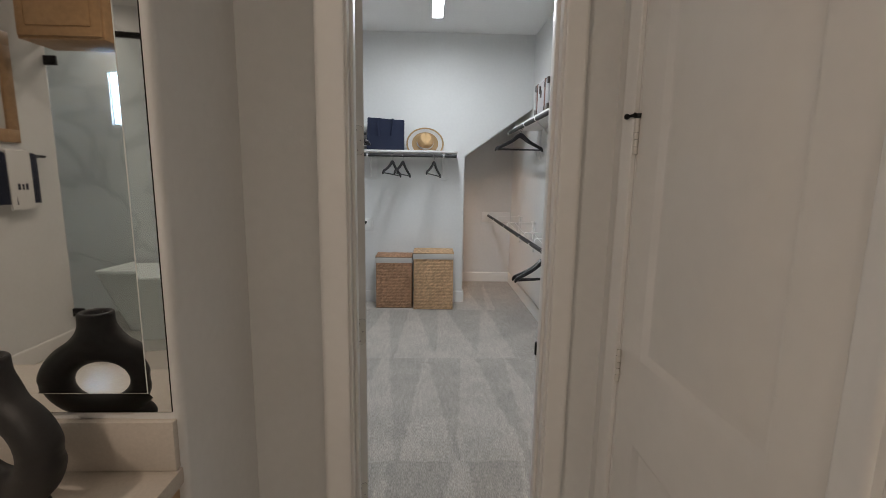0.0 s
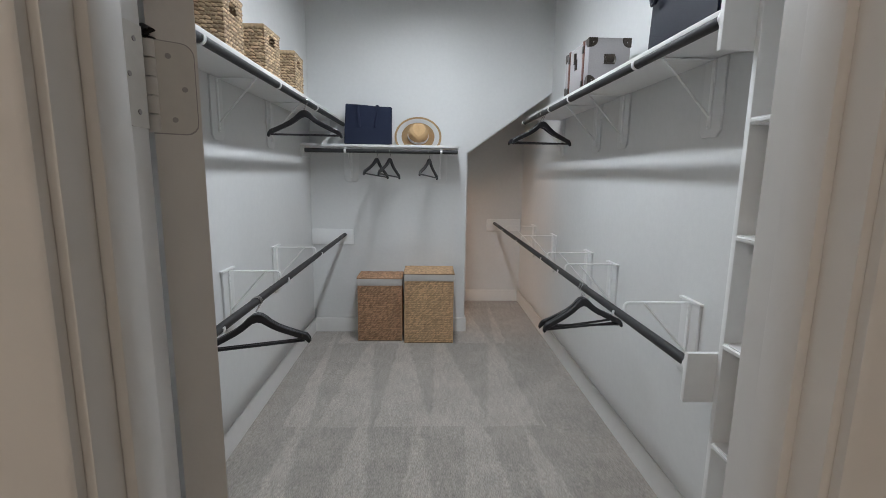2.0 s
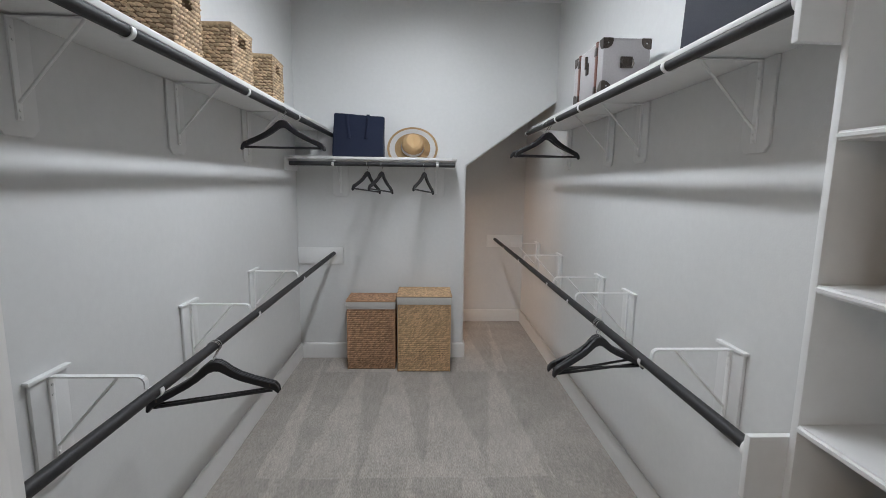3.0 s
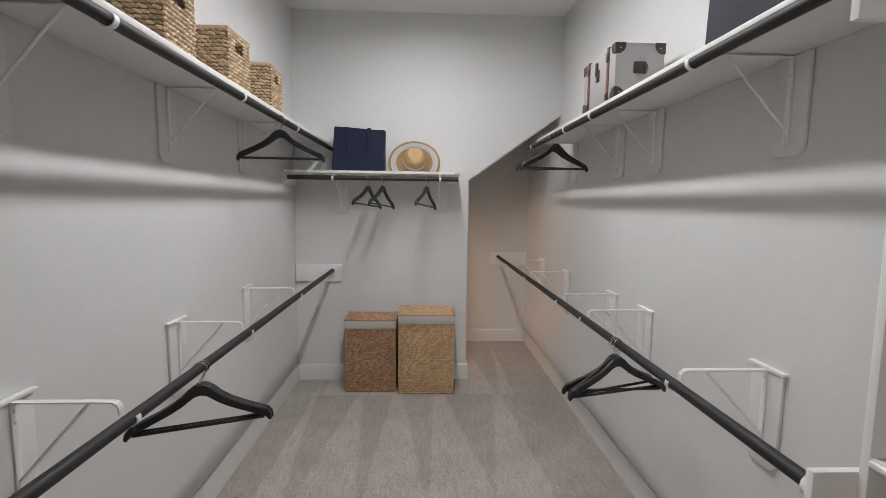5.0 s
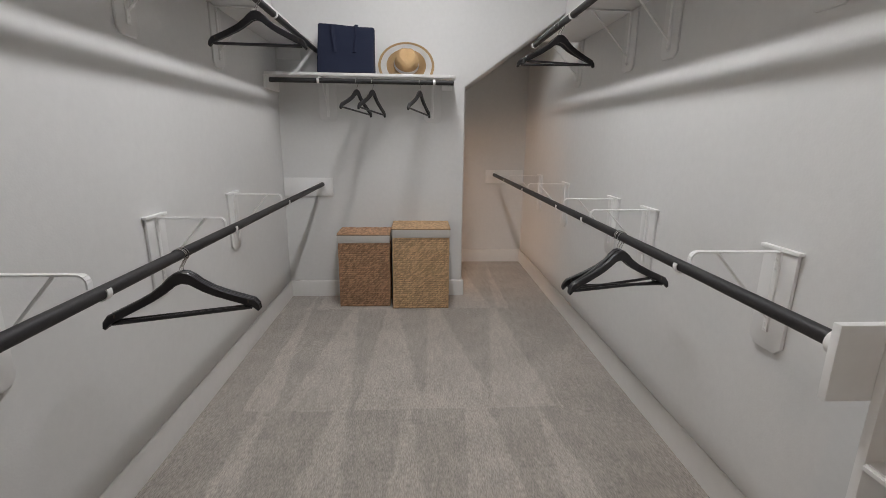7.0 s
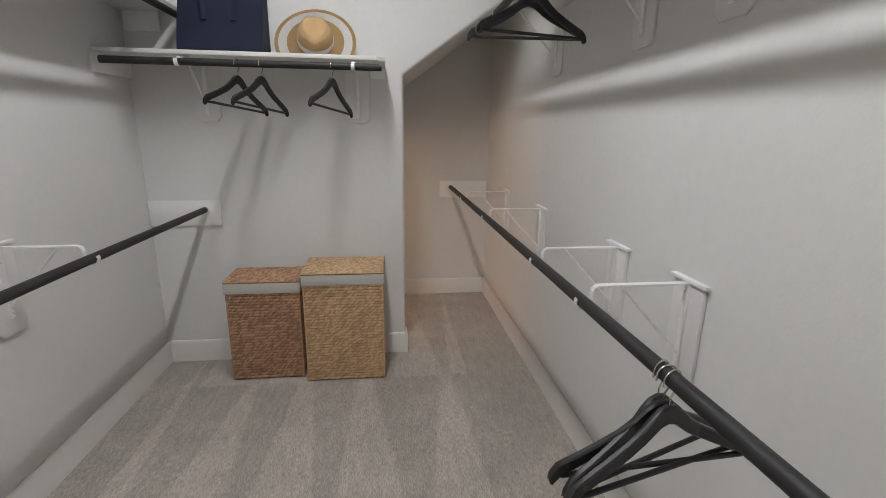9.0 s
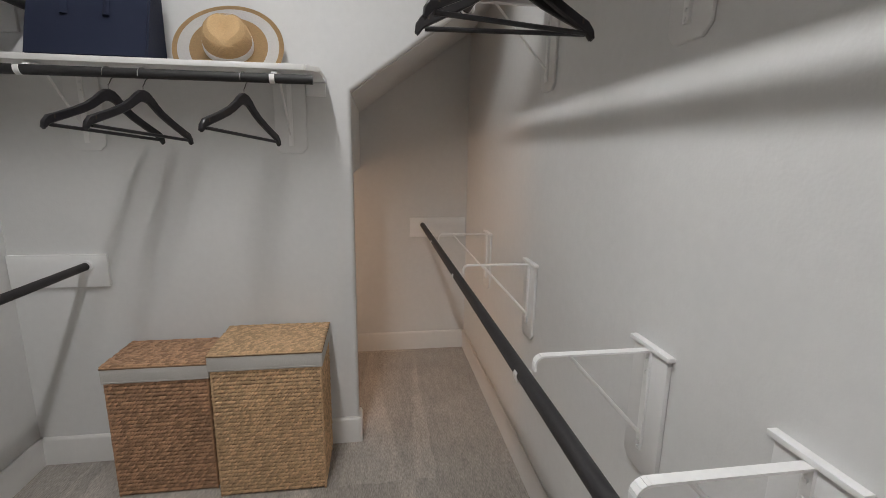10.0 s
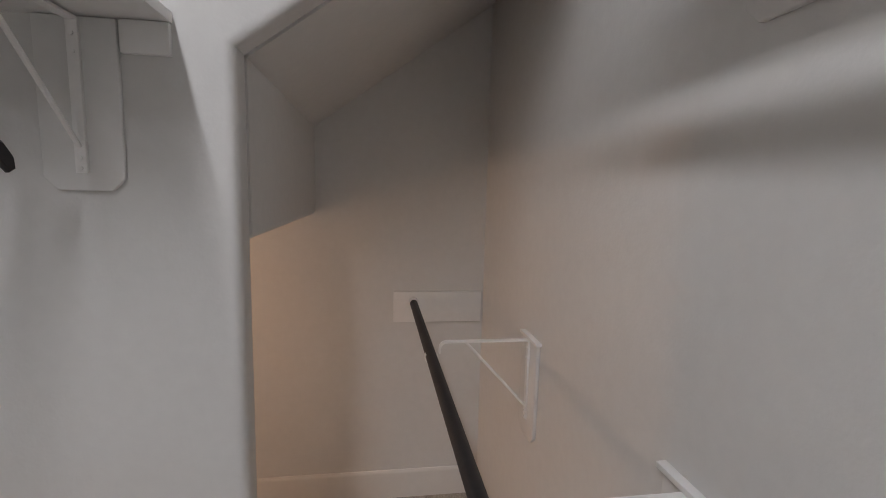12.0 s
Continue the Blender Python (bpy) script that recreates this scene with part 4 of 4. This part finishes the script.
def hat_brim(r0, r1, lift):
    """A ring of the brim; the brim stands up against the wall and curls forward where it rests on the shelf."""
    bm = bmesh.new()
    rings = []
    for i in range(7):
        r = r0 + (r1 - r0) * i / 6
        ring = []
        for k in range(64):
            a = 2 * math.pi * k / 64
            u, v = r * math.cos(a), r * math.sin(a) + 0.094
            y, z = 0.055 + v * 0.45, v * 0.87
            if v < 0.0:
                z, y = 0.003 - 0.05 * v * (1 if v > -0.06 else 0.8), 0.055 + v * 0.8
            y -= 0.010 * math.cos(2 * a) * (r / 0.2)
            ring.append(bm.verts.new((u, y - lift, z + 0.001)))
        rings.append(ring)
    for a, b in zip(rings, rings[1:]):
        for k in range(64):
            bm.faces.new((a[k], a[(k + 1) % 64], b[(k + 1) % 64], b[k]))
    bmesh.ops.solidify(bm, geom=bm.faces[:], thickness=0.003)
    return bm


part("brim", hat_brim(0.075, 0.142, 0.0), STRAW, hat)
part("brim_band", hat_brim(0.142, 0.184, 0.0), STRAW_W, hat, "white straw ring")
part("brim_edge", hat_brim(0.184, 0.202, 0.0), STRAW, hat)
crown_m = pose(0, 0.092, 0.084, 57, 0, 6)
bm = bm_lathe([(0.088, -0.004), (0.0865, 0.03), (0.082, 0.065), (0.076, 0.088), (0.062, 0.103), (0.04, 0.103), (0.018, 0.094), (0.0, 0.09)], 40)
for v in bm.verts:
    if v.co.z > 0.05:
        f = (v.co.z - 0.05) / 0.055
        v.co.x *= 1 - 0.12 * f
        v.co.z -= 0.018 * f * math.exp(-(v.co.x / 0.022) ** 2)
bm.transform(crown_m)
part("crown", bm, STRAW, hat)
for k in range(9):
    z = 0.036 + 0.006 * k
    r = 0.0865 - 0.0045 * (z - 0.03) / 0.035 + 0.0006
    bm = bm_tube([(r * math.cos(2 * math.pi * j / 40), r * math.sin(2 * math.pi * j / 40), z) for j in range(40)], 0.0012, 5, closed=True)
    for v in bm.verts:
        if v.co.z > 0.05:
            v.co.x *= 1 - 0.12 * (v.co.z - 0.05) / 0.055
            v.co.z -= 0.009 * (v.co.z - 0.05) / 0.055 * math.exp(-(v.co.x / 0.022) ** 2)
    bm.transform(crown_m)
    part("braid", bm, STRAW, hat)
bm = bm_lathe([(0.0885, 0.002), (0.0905, 0.004), (0.0895, 0.027), (0.087, 0.029)], 40)
bm.transform(crown_m)
part("hat_band", bm, STRAW_W, hat, "white ribbon hat band")

TK = (1.068, 3.752, 0.214, 0.385, 0.224)
trunk = thing("suitcase", pose(TK[0], TK[1], SHELF + 0.001), "pale grey hard suitcase with dark metal corners and straps", "suitcase")
_, _, tw, td, th = TK
part("body", bm_box(0, tw, 0, td, 0, th, 0.005), TRUNK, trunk)
for sx in (0, 1):
    for sy in (0, 1):
        for sz in (0, 1):
            guard = bmesh.new()
            own = bmesh.new()
            bmesh.ops.create_uvsphere(own, u_segments=20, v_segments=12, radius=0.037, matrix=Matrix.Translation((sx * tw + (0.008 if sx == 0 else -0.008), sy * td + (0.008 if sy == 0 else -0.008), sz * th + (0.008 if sz == 0 else -0.008))))
            for v in own.verts:
                v.co = Vector((min(max(v.co.x, -0.0022), tw + 0.0022), min(max(v.co.y, -0.0022), td + 0.0022), min(max(v.co.z, -0.0008), th + 0.0022)))
            merge(guard, own)
            part("corner_guard", guard, BRASS, trunk, "dark metal corner guard")
            rivet = bm_tube([(sx * tw + (0.02 if sx == 0 else -0.02), sy * td + (-0.0035 if sy == 0 else 0.0035), sz * th + (0.02 if sz == 0 else -0.02)), (sx * tw + (0.02 if sx == 0 else -0.02), sy * td, sz * th + (0.02 if sz == 0 else -0.02))], 0.0035, 8)
            part("rivet", rivet, CHROME, trunk)
for y in (0.004, td - 0.004):
    part("edge_binding", bm_box(-0.0015, tw + 0.0015, y - 0.0055, y + 0.0055, th - 0.004, th + 0.0012, 0.001), TRUNK, trunk)
for y in (0.075, td - 0.075):
    st = bm_box(-0.0045, 0.002, y - 0.012, y + 0.012, 0.002, th, 0.001)
    bm_box(-0.0045, tw + 0.0045, y - 0.012, y + 0.012, th - 0.001, th + 0.0035, 0.001, bm=st)
    strap_part = part("strap", st, STRAP, trunk, "brown leather strap")
    part("buckle", bm_box(-0.0085, -0.003, y - 0.014, y + 0.014, th * 0.74, th * 0.9, 0.002), BRASS, strap_part)
    part("strap_tip", bm_box(-0.0085, -0.003, y - 0.013, y + 0.013, 0.0, 0.03, 0.002), BRASS, strap_part)
lt = bm_box(-0.007, 0.001, td / 2 - 0.016, td / 2 + 0.016, th * 0.48, th * 0.72, 0.003)
bm_tube([(-0.009, td / 2, th * 0.60), (-0.009, td / 2, th * 0.86)], 0.007, 10, lt)
part("latch", lt, BRASS, trunk, "dark metal latch")
hd = bm_box(tw / 2 - 0.028, tw / 2 + 0.028, -0.005, 0.001, th * 0.44, th * 0.66, 0.004)
part("handle_plate", hd, BRASS, trunk)
part("handle", bm_tube([(tw / 2 - 0.026, -0.006, th * 0.60), (tw / 2 - 0.026, -0.016, th * 0.52), (tw / 2 - 0.02, -0.018, th * 0.44), (tw / 2 + 0.02, -0.018, th * 0.44), (tw / 2 + 0.026, -0.016, th * 0.52), (tw / 2 + 0.026, -0.006, th * 0.60)], 0.005, 8), BRASS, trunk, "dark metal handle")

handbag = thing("handbag", pose(1.085, 2.93, SHELF + 0.001, 0, 0, -90), "large dark navy leather handbag standing on the shelf", "bag")
part("body", soft_box(0.43, 0.15, 0.30, 0.1, 7.0, 0.004, 0.0), LEATHER, handbag)
loop = [(-0.05, 0.03, 0.305), (-0.075, 0.004, 0.30), (-0.10, -0.010, 0.25), (-0.125, -0.013, 0.19), (-0.15, -0.015, 0.155), (-0.172, -0.014, 0.155), (-0.19, -0.013, 0.19), (-0.198, -0.010, 0.25), (-0.20, 0.004, 0.30), (-0.195, 0.03, 0.305)]
part("handle", bm_tube(loop, 0.0075, 10), LEATHER, handbag, "dark leather handle hanging over the front")
loop = [(-0.16, 0.155, 0.26), (-0.158, 0.14, 0.30), (-0.11, 0.135, 0.36), (-0.04, 0.135, 0.385), (0.03, 0.14, 0.35), (0.07, 0.155, 0.28)]
part("handle", bm_tube(loop, 0.007, 8), LEATHER, handbag, "dark leather handle")

# ---- lamps ----
lamp = thing("ceiling_light", Matrix.Translation((0.282, 2.84, CEILING)), "long linear ceiling light with a glowing white diffuser", "ceiling light")
L = 1.90
part("housing", bm_box(-0.046, 0.046, 0, L, -0.085, -0.0005, 0.003), STEEL_W, lamp)
bm = bmesh.new()
n = 14
rows = [[bm.verts.new((0.043 * math.cos(math.pi * k / n), y, -0.085 - 0.012 * math.sin(math.pi * k / n))) for k in range(n + 1)] for y in (0.012, L - 0.012)]
for k in range(n):
    bm.faces.new((rows[0][k], rows[0][k + 1], rows[1][k + 1], rows[1][k]))
bm.faces.new(rows[0]), bm.faces.new(rows[1][::-1])
part("diffuser", bm, LAMP_M, lamp, "glowing white diffuser")
# caps reach below the diffuser, to hold light off the far wall's top
for y in (0.0, L - 0.012):
    part("end_cap", bm_box(-0.050, 0.050, y - 0.0005, y + 0.0125, -0.1, -0.0005, 0.003), STEEL_W, lamp)
# unseen baffles, added to keep light off the tops of the side walls
for x0 in (-0.0495, 0.0465):
    part("side_rail", bm_box(x0, x0 + 0.003, 0.0125, L - 0.0125, -0.098, -0.001), STEEL_W, lamp)
# cans for the two added fill lamps and for the shower's own light
for lx, ly in ((-1.1, 0.0), (-0.25, -1.2), (-2.6, -2.3)):
    can = thing("recessed_light", Matrix.Translation((lx, ly, CEILING)), "round recessed ceiling light, switched on; two of three are added fill", "recessed light", "recessed lights")
    part("ring", bm_lathe([(0.072, -0.001), (0.085, -0.001), (0.09, -0.004), (0.085, -0.008), (0.072, -0.004), (0.072, -0.001)], 32), TRIM, can)
    part("lens", bm_lathe([(0.0, -0.002), (0.072, -0.002)], 32), CAN_M, can)
bulb = thing("wall_lamp", Matrix.Translation((-0.6, 6.05, 0.95)), "small warm utility lamp under the stairs", "wall lamp")
part("base", bm_tube([(0.0005, 0, 0), (0.03, 0, 0)], 0.05, 20), TRIM, bulb)
own = bmesh.new()
bmesh.ops.create_uvsphere(own, u_segments=20, v_segments=12, radius=0.045, matrix=Matrix.Translation((0.075, 0, 0)))
part("globe", own, STAIR_M, bulb, "glowing warm glass globe")

# ---- vanity ----
vanity = thing("vanity_cabinet", Matrix.Translation((-2.2, 0.735, 0)), "oak bathroom vanity cabinet under a pale counter", "cabinet")
part("body", bm_box(0, 1.868, 0.0, 0.54, 0.09, 0.77, 0.002), WOOD, vanity)
for k in range(4):
    part("door", bm_box(0.02 + 0.462 * k, 0.462 + 0.462 * k - 0.006, -0.02, -0.001, 0.12, 0.75, 0.004), WOOD, vanity)
part("toe_kick", bm_box(0.02, 1.848, 0.06, 0.5, 0, 0.09), BASK_IN, vanity)
top = tagged(mesh_object("countertop", bm_box(-2.21, -0.322, 0.71, 1.2795, 0.771, 0.81, 0.004), QUARTZ), "cream quartz vanity countertop", "countertop")
splash = tagged(mesh_object("backsplash", bm_box(-2.21, -0.327, 1.26, 1.2795, 0.8105, 0.925, 0.003), QUARTZ), "cream quartz backsplash behind the counter", "backsplash")

mirror = thing("wall_mirror", Matrix.Translation((-1.6, 1.28, 0.94)), "large frameless wall mirror over the vanity counter", "mirror")
MW, MH = 1.6 - 0.333, 1.15
part("backing", bm_box(0.0, MW, -0.006, -0.0005, 0.0, MH, 0.001), BLACK, mirror)
bm = bmesh.new()
loops = [[bm.verts.new(c) for c in ((i, y, i), (MW - i, y, i), (MW - i, y, MH - i), (i, y, MH - i))] for i, y in ((0.0015, -0.0064), (0.045, -0.0098), (0.0468, -0.0112))]
for a, b in zip(loops, loops[1:]):
    for k in range(4):
        bm.faces.new((a[k], a[(k + 1) % 4], b[(k + 1) % 4], b[k]))
bm.faces.new(loops[2])
ob = mesh_object("glass", bm, MIRROR, smooth=False)
ob.parent = mirror

vase = thing("ring_vase", pose(-0.568, 1.132, 0.8105, 0, 0, -12), "matt black ceramic ring-shaped vase on the counter", "vase")
bm = bmesh.new()
ring = [(0.097 * math.cos(2 * math.pi * k / 64), 0, 0.140 + 0.084 * math.sin(2 * math.pi * k / 64)) for k in range(64)]
bm_tube(ring, [0.037 - 0.003 * math.sin(2 * math.pi * k / 64) for k in range(64)], 24, bm, closed=True)
neck = bm_lathe([(0.0, 0.20), (0.085, 0.205), (0.080, 0.222), (0.064, 0.244), (0.048, 0.262), (0.040, 0.278), (0.038, 0.298), (0.040, 0.314), (0.034, 0.318), (0.027, 0.312), (0.025, 0.294), (0.0, 0.288)], 32)
for v in neck.verts:
    v.co.y *= 0.42 + 0.48 * min(max((v.co.z - 0.222) / 0.045, 0.0), 1.0)
merge(bm, neck)
foot = bm_lathe([(0.0, 0.0), (0.095, 0.0), (0.1, 0.008), (0.09, 0.03), (0.06, 0.045), (0.0, 0.045)], 32)
for v in foot.verts:
    v.co.y *= 0.5
merge(bm, foot)
bmesh.ops.remove_doubles(bm, verts=bm.verts[:], dist=1e-5)
body = part("body", bm, VASE, vase)
skin = body.modifiers.new("skin", "REMESH")
skin.mode, skin.voxel_size, skin.use_smooth_shade = "VOXEL", 0.005, True
ease = body.modifiers.new("ease", "SMOOTH")
ease.factor, ease.iterations = 0.5, 24

# ---- bathroom seen in the mirror ----
glass = thing("shower_screen", Matrix.Translation((-2.75, -1.6, 0)), "frameless glass shower screen with black hardware", "shower screen")
for x0, x1 in ((0.012, 0.76), (0.766, 2.4)):
    pane = part("pane", bm_box(x0, x1, -0.005, 0.005, 0.02, 2.40, 0.001), GLASS, glass, "clear glass pane")
    pane.visible_shadow = False
part("header_rail", bm_box(0, 2.4, -0.015, 0.015, 2.40, 2.44, 0.002), BLACK, glass, "black header rail")
for z in (2.28, 0.27):
    part("hinge", bm_box(0.0, 0.09, -0.014, 0.014, z - 0.035, z + 0.035, 0.003), BLACK, glass, "black glass hinge")
    part("clamp", bm_box(0.76, 0.85, -0.014, 0.014, z - 0.03, z + 0.03, 0.003), BLACK, glass)
tub = thing("bathtub", Matrix.Translation((-1.97, -2.2, 0)), "white angular freestanding bathtub behind the shower glass", "bathtub")
bm = bmesh.new()
loops = []
for hx, hy, z in ((0.60, 0.22, 0.0), (0.745, 0.36, 0.545), (0.755, 0.375, 0.56), (0.755, 0.375, 0.578), (0.735, 0.355, 0.58), (0.70, 0.32, 0.54), (0.56, 0.18, 0.10)):
    ring, r = [], 0.05
    for cx, cy, a0 in ((hx - r, hy - r, 0), (r - hx, hy - r, 90), (r - hx, r - hy, 180), (hx - r, r - hy, 270)):
        ring += [bm.verts.new((cx + r * math.cos(radians(a0 + q)), cy + r * math.sin(radians(a0 + q)), z)) for q in (0, 30, 60, 90)]
    loops.append(ring)
for a, b in zip(loops, loops[1:]):
    for k in range(16):
        bm.faces.new((a[k], a[(k + 1) % 16], b[(k + 1) % 16], b[k]))
bm.faces.new(loops[0][::-1]), bm.faces.new(loops[-1])
part("shell", bm, CERAMIC, tub)
tap = thing("tub_faucet", Matrix.Translation((-2.80, -2.6995, 0.66)), "black wall-mounted tub faucet", "faucet")
part("plate", bm_box(-0.06, 0.06, 0, 0.012, -0.07, 0.07, 0.003), BLACK, tap)
part("valve", bm_tube([(0, 0.0, -0.2), (0, 0.03, -0.2)], 0.035, 20), BLACK, tap)
part("spout", bm_tube([(0, 0.01, 0.02), (0, 0.16, 0.02), (0, 0.18, -0.01)], 0.014, 12), BLACK, tap)
win = thing("window_1", Matrix.Translation((-3.02, -2.75, 1.88)), "narrow shower window with daylight behind", "window", kind="structure")
part("window_frame", bm_box(0.0, 0.012, -0.03, 0.03, 0, 0.489), TRIM, win)
part("window_frame", bm_box(0.128, 0.14, -0.03, 0.03, 0, 0.489), TRIM, win)
part("window_sill", bm_box(0.012, 0.128, -0.03, 0.03, 0, 0.012), TRIM, win)
pane = part("pane", bm_box(0.012, 0.128, -0.003, 0.003, 0.012, 0.489), GLASS, win)
pane.visible_shadow = False

bar = thing("towel_bar", Matrix.Translation((-2.75, -1.41, 1.545)), "black wall-mounted towel bar", "towel bar")
part("rail", bm_tube([(0.07, 0, 0), (0.07, 0.62, 0)], 0.009, 12), BLACK, bar)
for y in (0.02, 0.60):
    part("post", bm_tube([(0.0005, y, 0), (0.07, y, 0)], 0.011, 12), BLACK, bar)


def towel(y0, y1, drop, thick, mat, label, z=1.545):
    ob = thing("towel", Matrix.Translation((-2.68, y0, z)), label, "towel", "hanging towels")
    bm = bmesh.new()
    prof = [(0.012 + thick, -drop), (0.012 + thick, -0.02), (0.009 + thick, 0.004 + thick), (0, 0.012 + thick), (-0.009 - thick, 0.004 + thick), (-0.012 - thick, -0.02), (-0.012 - thick, -drop * 0.9),
            (-0.012, -drop * 0.9), (-0.011, -0.02), (-0.007, 0.007), (0, 0.0105), (0.007, 0.007), (0.011, -0.02), (0.012, -drop)]
    cols = []
    for i in range(9):
        y = (y1 - y0) * i / 8
        cols.append([bm.verts.new((a + 0.004 * math.sin(i * 1.9) * max(0, -b) / drop, y, b + 0.003 * math.sin(i * 1.3))) for a, b in prof])
    for a, b in zip(cols, cols[1:]):
        for k in range(len(prof)):
            bm.faces.new((a[k], a[(k + 1) % len(prof)], b[(k + 1) % len(prof)], b[k]))
    bm.faces.new(cols[0]), bm.faces.new(cols[-1][::-1])
    part("cloth", bm, mat, ob)
    return ob


towel(-1.31, -0.92, 0.34, 0.008, TOWEL_N, "navy terry bath towel folded over the bar")
white = towel(-1.245, -1.06, 0.39, 0.014, TOWEL_W, "white embroidered hand towel over a navy towel", 1.56)
for k, (h, wd) in enumerate(((0.044, 0.02), (0.04, 0.018), (0.044, 0.02))):
    part("monogram", bm_box(0.0255, 0.0285, 0.115 - 0.032 * k - wd / 2, 0.115 - 0.032 * k + wd / 2, -0.255, -0.255 + h, 0.001), TOWEL_N, white, "dark embroidered mark")
cab = thing("wall_cabinet", Matrix.Translation((-2.43, -1.3, 2.28)), "oak wall cabinet with a raised-panel door", "cabinet")
part("body", bm_box(0, 0.55, 0, 0.3, 0, CEILING - 2.281, 0.003), WOOD, cab)
part("door", bm_box(0.01, 0.54, 0.301, 0.32, 0.015, 0.65, 0.006), WOOD, cab)
part("door_panel", bm_box(0.07, 0.48, 0.321, 0.33, 0.075, 0.59, 0.008), WOOD, cab)
frame_ob = thing("picture_frame", Matrix.Translation((-2.7495, -1.272, 1.635)), "wooden picture frame on the bathroom wall", "picture frame")
for z0, z1, y0, y1 in ((0, 0.09, 0, 0.6), (0.66, 0.75, 0, 0.6), (0.0905, 0.6595, 0, 0.09), (0.0905, 0.6595, 0.51, 0.6)):
    part("rail", bm_box(0, 0.03, y0, y1, z0, z1, 0.004), WOOD, frame_ob)
part("picture", bm_box(0, 0.012, 0.0905, 0.5095, 0.0905, 0.6595), LINEN, frame_ob)
